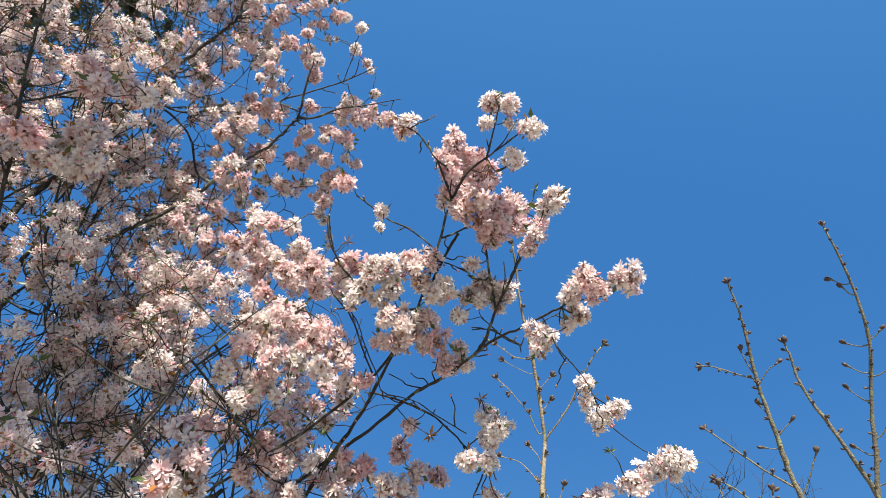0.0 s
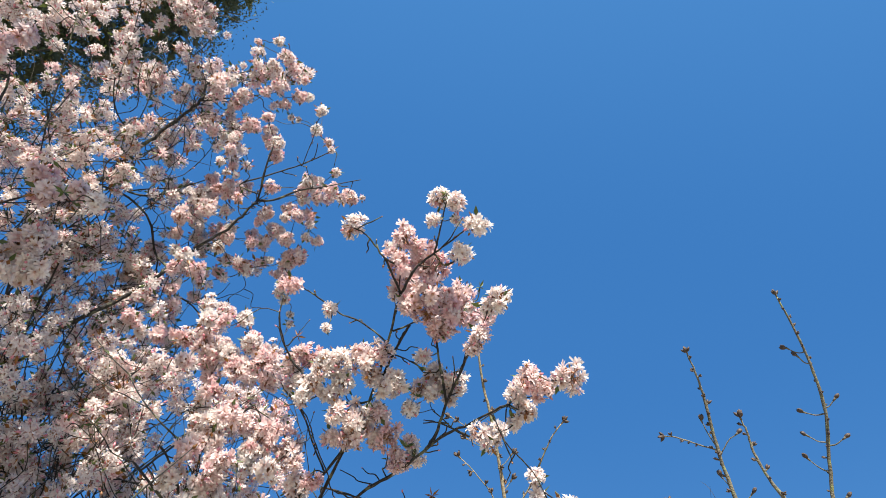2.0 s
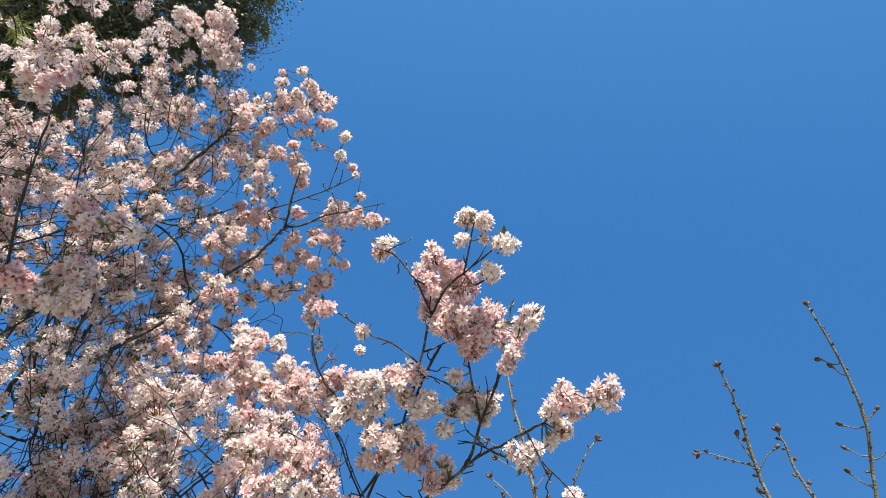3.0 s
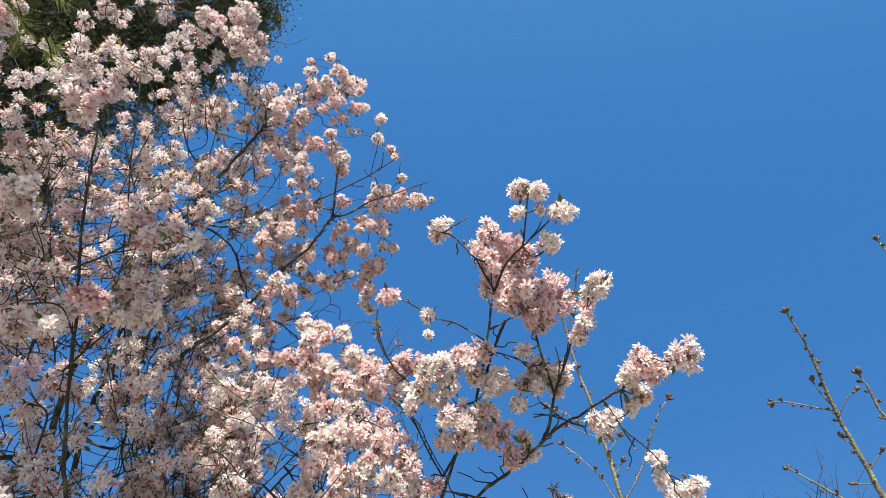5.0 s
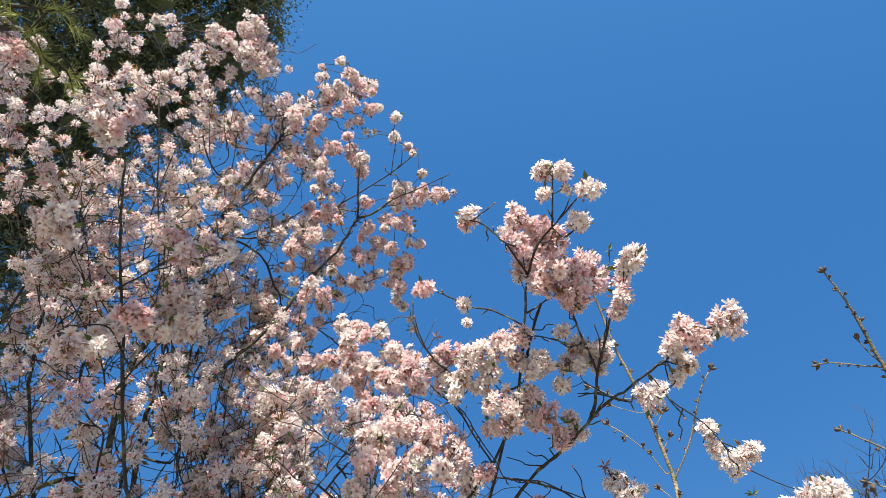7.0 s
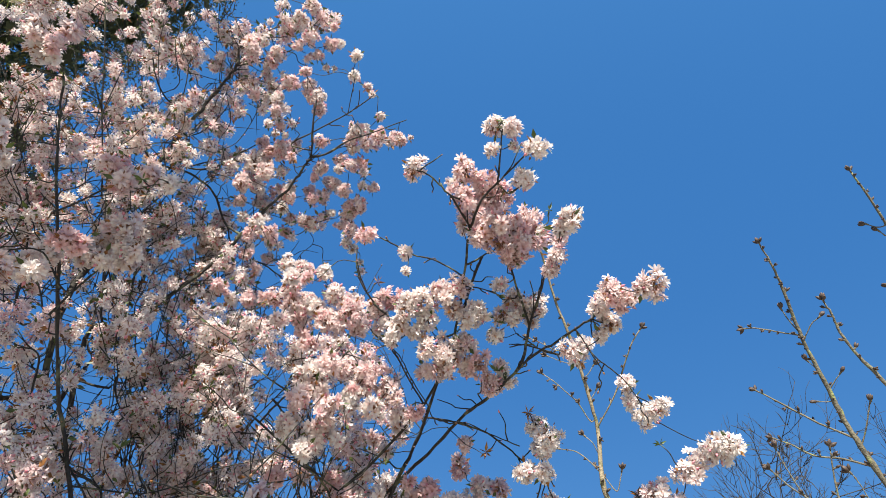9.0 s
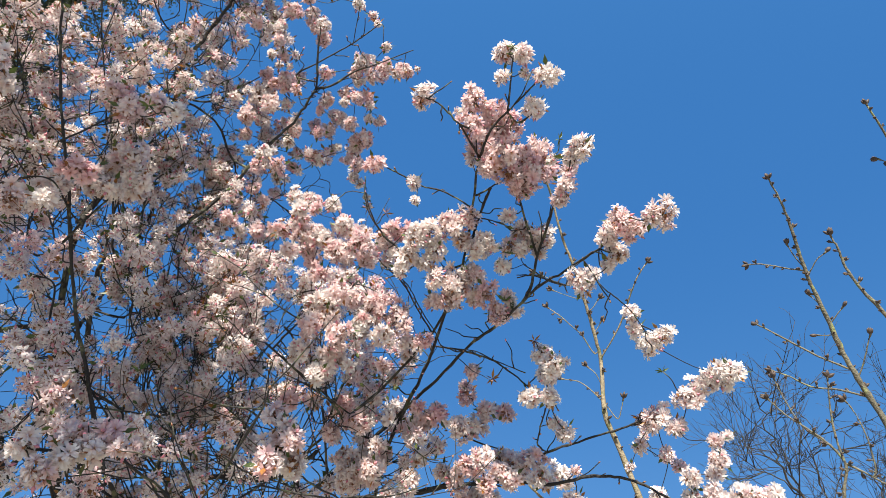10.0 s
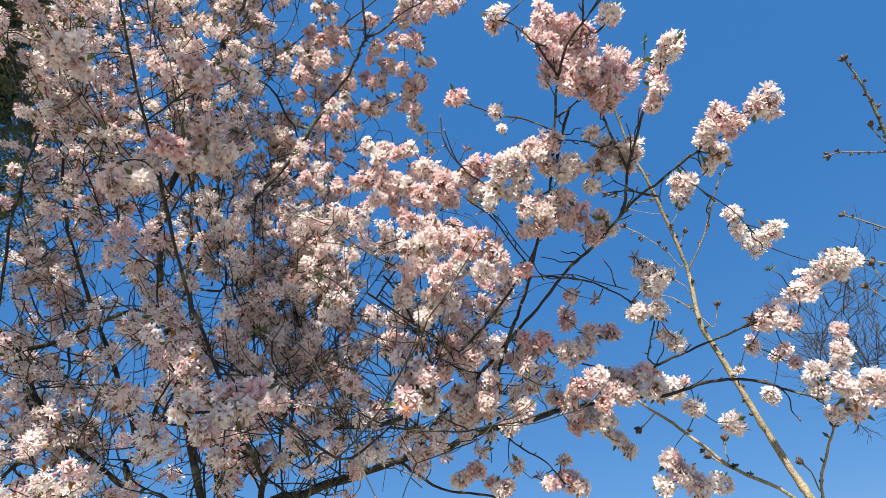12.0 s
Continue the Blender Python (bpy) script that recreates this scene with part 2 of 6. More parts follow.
MATS = [PETAL, CALYX, STAMEN, BUD_PINK, LEAF, BRONZE]
BUD_V = np.array([(0, 0, -0.5), (0.3, 0, 0), (0, 0.3, 0), (-0.3, 0, 0), (0, -0.3, 0), (0, 0, 0.62)])
BUD_F = [(0, 2, 1), (0, 3, 2), (0, 4, 3), (0, 1, 4), (5, 1, 2), (5, 2, 3), (5, 3, 4), (5, 4, 1)]
LEAF_V = np.array([(0, 0, 0), (-0.22, 0.06, 0.4), (0, -0.02, 0.45), (0.22, 0.06, 0.4), (0, 0.10, 1.0)])
LEAF_F = [(0, 2, 1), (0, 3, 2), (1, 2, 4), (2, 3, 4)]


class Cluster:
    """One umbel: stalks, buds and young leaves in a mesh, and the flowers with their places."""

    def __init__(self, reach, full, count, scale=1.0):
        self.reach, self.flowers, self.stems = reach, [], Pile()
        count = int(count * (1.35 if scale < 1 else 1))
        tint = rng.uniform(0, 0.8)
        golden = math.pi * (3 - math.sqrt(5))
        stretch = rng.uniform(0.78, 1.25, 3)
        lobes = Vector(rng.uniform(-9, 9, 3))
        gap = rng.normal(size=3)
        gap /= np.linalg.norm(gap)
        for k in range(count):
            z = 1 - 2 * (k + 0.5) / count
            a = golden * k + rng.normal() * 0.25
            d = np.array([math.cos(a) * math.sqrt(1 - z * z), math.sin(a) * math.sqrt(1 - z * z), z]) + rng.normal(size=3) * 0.16
            d /= np.linalg.norm(d)
            if count > 8 and d @ gap > 0.82:   # an open side
                continue
            lump = 1 + 0.38 * noise.noise(Vector(d * 1.5) + lobes)
            end = d * stretch * (reach - 0.012) * lump * rng.uniform(0.45, 1.15)
            face = d + rng.normal(size=3) * 0.5
            turn = turned(face, rng.uniform(0, 6.28))
            self.flowers.append((end, turn, scale * rng.uniform(0.0140, 0.0195), min(1, max(0, tint + rng.normal() * 0.22))))
            mid = end * 0.5 + rng.normal(size=3) * 0.003
            stalk = [(0, 0, 0), mid, end - turn[:, 2] * 0.005] if full else [(0, 0, 0), end]
            V, F = tube(stalk, 0.0009, 0.0008, 3)
            if full or k % 2:
                self.stems.add(V, F[:-2], 1)
        for k in range(max(2, count // 5)):
            d = rng.normal(size=3)
            d /= np.linalg.norm(d)
            end = d * reach * rng.uniform(0.5, 0.9)
            V, F = tube([(0, 0, 0), end * 0.5, end], 0.0008, 0.0008, 3)
            self.stems.add(V, F[:-2], 1)
            self.stems.add(BUD_V * 0.012 @ turned(d).T + end, BUD_F, 3)
        for k in range(6):
            d = rng.normal(size=3)
            d /= np.linalg.norm(d)
            self.stems.add(LEAF_V * (1.3, 1, 1) * rng.uniform(0.006, 0.011) @ turned(d, rng.uniform(0, 6)).T + d * reach * (0.7 if k > 2 else 0), LEAF_F, 5)
        for k in range(rng.integers(1, 6)):
            d = rng.normal(size=3)
            d /= np.linalg.norm(d)
            V = LEAF_V * rng.uniform(0.013, 0.023) @ turned(d, rng.uniform(0, 6)).T + d * reach * 0.6
            self.stems.add(V, LEAF_F, 4 if rng.random() < 0.6 else 5)

    def joined(self, full):
        p = Pile()
        p.add(*[x for x in self.stems.frozen()][:3])
        for end, turn, size, tint in self.flowers:
            V, F, M, A, T = flower(size, full, tint).frozen()
            p.add(V @ turn.T + end, F, M, A, T)
        return p


SIZES = ((0.019, 6), (0.027, 12), (0.036, 22), (0.045, 34), (0.056, 46))
NEAR_FLOWERS = [flower(1.0, True, t).mesh("flower", MATS) for t in (0.1, 0.25, 0.4, 0.55, 0.7, 0.85, 1.0)]
NEAR_CLUSTERS = [[Cluster(r, True, n) for _ in range(2)] for r, n in SIZES]
NEAR_STEMS = [[c.stems.mesh("blossom", MATS) for c in row] for row in NEAR_CLUSTERS]
MID_CLUSTERS = [[Cluster(r, True, n, 0.76).joined(True).mesh("blossom", MATS) for _ in range(4)] for r, n in SIZES]
# coarse clusters for the added, unseen boughs that cast shade
SHADE_CLUSTERS = [[Cluster(r, False, n // 2, 1.35).joined(False).frozen() for _ in range(5)] for r, n in SIZES]
FAR_CLUSTERS = [[Cluster(r, False, n, 0.74).joined(False).frozen() for _ in range(5)] for r, n in SIZES]

# ---- the cherry tree ----
SAMPLES = {"cherry": [], "budding": [], "upright": []}
BARKS = {}
TIPS = {"budding": [], "upright": []}


def limb(tree, name, points, r0, r1, sides=8, spurs=0.045):
    """A part of a tree: one tapered, slightly crooked limb."""
    key = tree["key"]
    flare = 0.0
    if SAMPLES[key]:   # grow out of the nearest wood
        first = Vector(points[0])
        spot, wood = min(SAMPLES[key], key=lambda w: (w[0] - first).length_squared)
        if (spot - first).length > 0.006:
            points = [tuple(spot), *points]
            r0 = min(r0, max(wood * 0.9, r1))
    if key == "cherry" and r0 < 0.02:
        r0, r1 = r0 * 0.8, r1 * 0.85
    if SAMPLES[key] and wood > 0.03:
        flare = min(3.0, max(0.0, 0.75 * wood / r0 - 1))
    line = curve(points, 5 if len(points) > 3 else 4)
    step = np.linalg.norm(line[-1] - line[0]) / max(1, len(line) - 1)
    line[1:-1] += rng.normal(size=(len(line) - 2, 3)) * (min(0.05 * step, 0.005) if key == "cherry" else min(0.03 * step, 0.003))
    V, F = tube(line, r0, r1, sides if r0 > 0.005 else 6, 0.08, flare)
    p = Pile()
    p.add(V, F)
    part(name, p.mesh(name, [BARKS[key]]), tree)
    SAMPLES[key].extend((Vector(q), r0 + (r1 - r0) * i / len(line)) for i, q in enumerate(line))
    if key == "cherry" and r0 < 0.02:   # spurs with a bud at the end
        for k in range(int(np.linalg.norm(np.diff(line, axis=0), axis=1).sum() / spurs)):
            i = int(rng.integers(1, len(line)))
            d = rng.normal(size=3) + (line[i] - line[i - 1]) / (np.linalg.norm(line[i] - line[i - 1]) + 1e-9)
            d /= np.linalg.norm(d)
            end = line[i] + d * rng.choice((rng.uniform(0.008, 0.022), rng.uniform(0.02, 0.09)))
            twig(line[i], end, 0.0019, 0.0013)
            blossoms.add(BUD_V * rng.uniform(0.005, 0.010) @ turned(d).T + end, BUD_F, int(rng.choice((1, 1, 3, 5))))
    if key != "cherry":
        TIPS[key].append((line, r0, r1, name))
    return line


twigs, blossoms = Pile(), Pile()
HUNG = []


def twig(start, end, r0=0.0022, r1=0.0012):
    """A thin crooked twig between two places."""
    a, b = np.array(start, float), np.array(end, float)
    far = np.linalg.norm(b - a)
    mids = [a + (b - a) * s + rng.normal(size=3) * far * 0.07 + (0, 0, -0.05 * far * math.sin(s * 3.1)) for s in (0.33, 0.66)]
    V, F = tube(curve([a, *mids, b], 3), r0, r1, 3)
    twigs.add(V, F[:-2])


def rosette(x, y, z, size, fresh):
    """A tuft of young leaves at a twig's end."""
    p = Pile()
    for k in range(7):
        d = np.array((math.cos(k * 2.4), math.sin(k * 2.4), rng.uniform(-0.1, 0.9)))
        V = LEAF_V * (0.62, 1, 1) * size * rng.uniform(0.7, 1.1) @ turned(d / np.linalg.norm(d), rng.uniform(0, 6)).T
        p.add(V, LEAF_F, 0)
    place = Matrix.Translation(Vector((x, y, z)) - cherry.location) @ Euler(rng.uniform(-1, 1, 3).tolist()).to_matrix().to_4x4()
    part("leaf_tuft", p.mesh("leaf_tuft", [LEAF if fresh else BRONZE]), cherry, "young green leaves" if fresh else "bronze young leaves", place=place)
    at = Vector((x, y, z))
    hosts = [w[0] for w in SAMPLES["cherry"]] + HUNG
    twig(min(hosts, key=lambda q: (q - at).length_squared), at, 0.0016, 0.0012)


def size_class(r):
    return min(range(5), key=lambda i: abs(math.log(SIZES[i][0] / r)))


def bunch(x, y, z, r, near=True, pink=None):
    """A flower cluster of the cherry that can be told apart, hung on the nearest wood."""
    i = size_class(r)
    k = int(rng.integers(0, 2 if near else 4))
    s = r / SIZES[i][0]
    s = min(1.25, max(0.55, s))
    place = Matrix.LocRotScale((x, y, z), Euler(rng.uniform(-0.7, 0.7, 2).tolist() + [rng.uniform(0, 6.28)]), (s, s, s))
    place = Matrix.Translation(-cherry.location) @ place
    if near:
        ob = part("blossom", NEAR_STEMS[i][k], cherry, place=place)
        pink = rng.beta(0.85, 1.3) if pink is None else pink + rng.normal() * 0.08
        for end, turn, size, tint in NEAR_CLUSTERS[i][k].flowers:
            m = Matrix.Translation(Vector(end)) @ Matrix(turn.tolist()).to_4x4() @ Matrix.Scale(size, 4)
            part("flower", NEAR_FLOWERS[int(min(6, max(0, round(pink * 6 + rng.normal() * 0.9))))], ob, place=m)
    else:
        part("blossom", MID_CLUSTERS[i][k], cherry, place=place)
    at = Vector((x, y, z))
    near_wood = sorted(SAMPLES["cherry"], key=lambda w: (w[0] - at).length_squared)[:5]
    spot, wood = near_wood[int(rng.integers(0, 5))]
    if HUNG and (spot - at).length > 0.05:   # farther out, clusters share a twig
        closest = min(HUNG, key=lambda q: (q - at).length_squared)
        if (closest - at).length < (spot - at).length:
            spot, wood = closest, 0.0025
    if (spot - at).length > 0.02:
        twig(spot, at, min(0.0015, wood * 0.8), 0.0009)
    HUNG.append(at)


def far_bunch(at, r, clusters):
    i = size_class(r)
    V, F, M, A, T = clusters[i][int(rng.integers(0, 5))]
    turn = np.array(Euler(rng.uniform(0, 6.28, 3).tolist()).to_matrix()) * rng.uniform(0.85, 1.15)
    blossoms.add(V @ turn.T + at, F, M, A, (T * 0.3 + rng.beta(0.85, 1.4) * 0.6).clip(0, 1))


def bough(points, r0, r1, spread, count, size, first, bare=9, clusters=None):
    """A branch with side twigs that carry flower clusters, strung along them."""
    P = np.array(points, float)
    far = np.linalg.norm(P[-1] - P[0])
    middle, last = P[1] + rng.normal(size=3) * far * 0.13, P[2] + rng.normal(size=3) * far * 0.08
    points = [P[0], (P[0] + middle) / 2 + rng.normal(size=3) * far * 0.05, middle, (middle + last) / 2 + rng.normal(size=3) * far * 0.06, last]
    line = limb(cherry, "branch", points, r0 * 0.7, r1 * 0.8, spurs=0.16)
    left = count
    while left > 0:
        s = first + (1 - first) * rng.random() ** 0.8
        at = line[int(s * (len(line) - 1))]
        way = line[min(len(line) - 1, int(s * (len(line) - 1)) + 1)] - line[max(0, int(s * (len(line) - 1)) - 1)]
        way /= np.linalg.norm(way) + 1e-9
        d = rng.normal(size=3) + way * 0.7 + (0, 0, 0.25)
        d /= np.linalg.norm(d)
        end = at + d * spread * rng.uniform(0.35, 1.25)
        twig(at, end, 0.0018, 0.0010)
        k = min(left, int(rng.integers(1, 4)))
        for j in range(k):
            far_bunch(at + (end - at) * (1 - 0.42 * j) + rng.normal(size=3) * 0.012, size * rng.uniform(0.72, 1.15), clusters or FAR_CLUSTERS)
        left -= k
    for k in range(bare // 2):
        at = line[int(rng.integers(len(line) // 4, len(line)))]
        d = rng.normal(size=3) + (0, 0, 0.3)
        twig(at, at + d / np.linalg.norm(d) * rng.uniform(0.06, 0.26), 0.0017, 0.0009)


CHERRY_X, CHERRY_Y = -0.99, 1.84
YOUNG_X, YOUNG_Y = 0.61, 2.22
BARE_X, BARE_Y = 1.40, 2.71

cherry = thing("cherry_tree", (CHERRY_X, CHERRY_Y, 0), "flowering cherry tree with pale pink half-double blossoms and dark bark", "tree")
cherry["key"] = "cherry"
BARKS["cherry"] = BARK
BARKS["budding"], BARKS["upright"] = PALE_BARK, GREY_BARK
TRUNK_TOP = Vector((-0.943, 1.736, 1.279))
limb(cherry, "trunk", [(CHERRY_X, CHERRY_Y, -0.1), (CHERRY_X + 0.02, CHERRY_Y, 0.35), (CHERRY_X - 0.02, CHERRY_Y + 0.01, 0.7), TRUNK_TOP, TRUNK_TOP + Vector((0, 0, 0.05))], 0.12, 0.052, 14)
limb(cherry, "limb", [(-0.951, 1.724, 1.279), (-0.851, 1.584, 1.579), (-0.808, 1.424, 1.954), (-0.711, 1.435, 2.036), (-0.625, 1.440, 2.077), (-0.510, 1.460, 2.065), (-0.415, 1.459, 2.072), (-0.331, 1.437, 2.106)], 0.0116, 0.0055)
limb(cherry, "limb", [(-0.394, 1.448, 2.089), (-0.348, 1.443, 2.121), (-0.247, 1.423, 2.177), (-0.167, 1.415, 2.227), (-0.049, 1.394, 2.322), (0.008, 1.364, 2.376)], 0.0054, 0.0036)
limb(cherry, "limb", [(-0.951, 1.724, 1.279), (-0.897, 1.523, 1.887), (-0.776, 1.569, 1.970), (-0.665, 1.615, 2.002), (-0.539, 1.654, 2.029), (-0.425, 1.686, 2.041), (-0.314, 1.695, 2.063), (-0.173, 1.709, 2.072), (-0.074, 1.705, 2.077), (0.047, 1.698, 2.074)], 0.0173, 0.0057)
limb(cherry, "branch", [(0.047, 1.698, 2.074), (0.165, 1.685, 2.049), (0.258, 1.664, 2.052), (0.316, 1.646, 2.039), (0.366, 1.629, 2.016), (0.409, 1.621, 1.984), (0.459, 1.610, 1.949)], 0.0054, 0.0025)
limb(cherry, "branch", [(0.042, 1.707, 2.086), (0.147, 1.678, 2.116), (0.248, 1.657, 2.133), (0.338, 1.615, 2.132), (0.401, 1.586, 2.139), (0.444, 1.557, 2.148)], 0.0044, 0.0020)
limb(cherry, "limb", [(-0.461, 1.637, 2.064), (-0.353, 1.615, 2.131), (-0.259, 1.591, 2.180), (-0.159, 1.555, 2.235), (-0.059, 1.499, 2.269), (0.053, 1.436, 2.320), (0.133, 1.400, 2.339), (0.229, 1.337, 2.371), (0.299, 1.304, 2.383), (0.365, 1.269, 2.391), (0.401, 1.240, 2.388)], 0.0071, 0.0024)
limb(cherry, "limb", [(-0.269, 1.654, 2.082), (-0.223, 1.606, 2.160), (-0.161, 1.560, 2.241), (-0.108, 1.520, 2.289), (-0.059, 1.466, 2.331), (-0.009, 1.408, 2.390), (0.037, 1.357, 2.437), (0.072, 1.317, 2.483), (0.108, 1.252, 2.534), (0.148, 1.158, 2.576), (0.170, 1.111, 2.593)], 0.0066, 0.0028)
limb(cherry, "branch", [(0.114, 1.227, 2.563), (0.089, 1.207, 2.578), (0.053, 1.182, 2.594), (0.020, 1.157, 2.593), (-0.018, 1.126, 2.610), (-0.047, 1.102, 2.621)], 0.0036, 0.0020)
limb(cherry, "branch", [(0.092, 1.301, 2.508), (0.116, 1.276, 2.542), (0.145, 1.243, 2.576), (0.170, 1.217, 2.598)], 0.0050, 0.0040)
limb(cherry, "twig", [(0.137, 1.198, 2.565), (0.164, 1.188, 2.564), (0.194, 1.174, 2.566)], 0.0036, 0.0020)
limb(cherry, "twig", [(0.109, 1.243, 2.544), (0.152, 1.249, 2.529), (0.193, 1.259, 2.506)], 0.0025, 0.0015)
limb(cherry, "branch", [(0.170, 1.111, 2.593), (0.206, 1.074, 2.629), (0.251, 1.052, 2.650), (0.294, 1.032, 2.666), (0.329, 1.014, 2.679)], 0.0040, 0.0018)
limb(cherry, "twig", [(0.251, 1.052, 2.650), (0.266, 1.018, 2.676), (0.280, 0.983, 2.701), (0.289, 0.962, 2.716)], 0.0028, 0.0015)
limb(cherry, "twig", [(0.150, 1.021, 2.610), (0.135, 0.991, 2.617), (0.120, 0.963, 2.622), (0.098, 0.945, 2.626)], 0.0030, 0.0020)
limb(cherry, "twig", [(0.170, 1.111, 2.593), (0.158, 1.065, 2.603), (0.150, 1.021, 2.610)], 0.0032, 0.0030)
limb(cherry, "twig", [(0.268, 1.089, 2.648), (0.292, 1.083, 2.653), (0.312, 1.075, 2.660)], 0.0020, 0.0015)
limb(cherry, "branch", [(0.194, 1.361, 2.360), (0.219, 1.350, 2.390), (0.245, 1.321, 2.451), (0.287, 1.254, 2.484), (0.310, 1.192, 2.489)], 0.0051, 0.0025)
limb(cherry, "branch", [(0.245, 1.321, 2.451), (0.235, 1.261, 2.525), (0.232, 1.233, 2.555)], 0.0041, 0.0030)
limb(cherry, "branch", [(-0.060, 1.474, 2.351), (0.012, 1.486, 2.332), (0.079, 1.498, 2.303), (0.128, 1.500, 2.259), (0.162, 1.504, 2.222)], 0.0040, 0.0020)
limb(cherry, "twig", [(0.349, 1.299, 2.388), (0.368, 1.334, 2.353), (0.393, 1.368, 2.338), (0.423, 1.413, 2.321), (0.451, 1.455, 2.273)], 0.0020, 0.0014)
limb(cherry, "twig", [(0.162, 1.504, 2.222), (0.186, 1.493, 2.236), (0.219, 1.478, 2.258)], 0.0020, 0.0016)
limb(cherry, "twig", [(0.208, 1.499, 2.213), (0.207, 1.512, 2.184), (0.216, 1.530, 2.141), (0.230, 1.538, 2.122)], 0.0020, 0.0014)
limb(cherry, "twig", [(0.155, 1.621, 2.124), (0.170, 1.567, 2.136), (0.196, 1.518, 2.168)], 0.0025, 0.0020)
limb(cherry, "branch", [(-0.044, 1.407, 2.358), (-0.058, 1.364, 2.386), (-0.080, 1.306, 2.438), (-0.115, 1.266, 2.471)], 0.0045, 0.0020)
limb(cherry, "branch", [(0.069, 1.325, 2.472), (0.019, 1.303, 2.455), (-0.056, 1.251, 2.483), (-0.104, 1.203, 2.530), (-0.123, 1.161, 2.582), (-0.111, 1.117, 2.629)], 0.0035, 0.0020)
limb(cherry, "branch", [(-0.149, 1.573, 2.242), (-0.094, 1.599, 2.226), (-0.015, 1.629, 2.163), (0.053, 1.638, 2.133)], 0.0039, 0.0020)
limb(cherry, "branch", [(-0.262, 1.421, 2.164), (-0.284, 1.371, 2.205), (-0.330, 1.311, 2.245), (-0.388, 1.243, 2.297)], 0.0050, 0.0030)
limb(cherry, "branch", [(-0.330, 1.256, 2.334), (-0.281, 1.260, 2.369), (-0.220, 1.258, 2.398), (-0.169, 1.248, 2.426)], 0.0060, 0.0031)
limb(cherry, "branch", [(-0.393, 1.635, 2.070), (-0.358, 1.484, 2.236), (-0.353, 1.340, 2.323), (-0.348, 1.246, 2.334)], 0.0057, 0.0030)
limb(cherry, "branch", [(-0.261, 1.708, 2.055), (-0.211, 1.723, 2.003), (-0.166, 1.736, 1.968), (-0.128, 1.744, 1.907)], 0.0034, 0.0019)
limb(cherry, "branch", [(-0.527, 1.659, 2.013), (-0.453, 1.718, 1.949), (-0.347, 1.782, 1.924), (-0.234, 1.823, 1.886)], 0.0057, 0.0028)
limb(cherry, "limb", [(-0.783, 1.401, 1.973), (-0.730, 1.287, 2.015), (-0.701, 1.209, 2.044), (-0.719, 1.147, 2.151), (-0.726, 1.092, 2.234), (-0.730, 1.046, 2.295), (-0.719, 0.964, 2.405), (-0.692, 0.872, 2.517), (-0.672, 0.793, 2.607), (-0.653, 0.727, 2.684), (-0.645, 0.677, 2.767), (-0.627, 0.619, 2.853)], 0.0073, 0.0030)
limb(cherry, "branch", [(-0.629, 0.767, 2.557), (-0.584, 0.778, 2.593), (-0.544, 0.788, 2.631), (-0.496, 0.804, 2.666)], 0.0030, 0.0020)
limb(cherry, "branch", [(-0.668, 0.893, 2.397), (-0.635, 0.894, 2.454), (-0.600, 0.897, 2.507), (-0.575, 0.898, 2.540)], 0.0032, 0.0020)
limb(cherry, "branch", [(-0.641, 0.861, 2.443), (-0.657, 0.809, 2.489), (-0.699, 0.783, 2.489), (-0.755, 0.769, 2.471)], 0.0040, 0.0022)
limb(cherry, "branch", [(-0.407, 1.191, 1.918), (-0.439, 1.081, 1.946), (-0.465, 0.991, 1.972), (-0.496, 0.944, 1.964), (-0.537, 0.901, 1.958)], 0.0036, 0.0023)
limb(cherry, "branch", [(-0.234, 1.372, 1.973), (-0.233, 1.240, 1.973), (-0.234, 1.150, 1.999), (-0.239, 1.110, 2.048)], 0.0032, 0.0023)
limb(cherry, "limb", [(-0.951, 1.724, 1.279), (-0.936, 1.215, 2.486), (-0.850, 1.199, 2.623), (-0.779, 1.223, 2.692), (-0.700, 1.238, 2.778), (-0.602, 1.233, 2.871), (-0.489, 1.211, 2.974), (-0.408, 1.196, 3.039), (-0.347, 1.168, 3.090), (-0.323, 1.155, 3.109)], 0.0098, 0.0037)
limb(cherry, "branch", [(-0.323, 1.155, 3.109), (-0.294, 1.095, 3.162), (-0.265, 1.041, 3.225)], 0.0049, 0.0032)
limb(cherry, "branch", [(-0.323, 1.155, 3.109), (-0.274, 1.165, 3.123), (-0.210, 1.160, 3.151), (-0.133, 1.176, 3.187), (-0.021, 1.181, 3.213)], 0.0049, 0.0016)
limb(cherry, "branch", [(-0.371, 1.109, 3.139), (-0.290, 1.108, 3.175), (-0.194, 1.104, 3.212), (-0.134, 1.096, 3.236), (-0.097, 1.089, 3.251)], 0.0041, 0.0016)
limb(cherry, "twig", [(-0.188, 1.105, 3.214), (-0.162, 1.067, 3.246), (-0.134, 1.024, 3.277)], 0.0024, 0.0016)
limb(cherry, "limb", [(-0.951, 1.724, 1.279), (-0.999, 1.170, 2.510), (-0.931, 1.114, 2.914), (-0.858, 1.065, 3.075), (-0.766, 1.037, 3.230), (-0.685, 1.009, 3.328), (-0.598, 0.977, 3.423), (-0.548, 0.958, 3.456), (-0.529, 0.924, 3.523), (-0.422, 0.932, 3.607)], 0.0125, 0.0028)
limb(cherry, "branch", [(-0.548, 0.958, 3.456), (-0.432, 0.979, 3.496), (-0.337, 0.990, 3.526)], 0.0035, 0.0021)
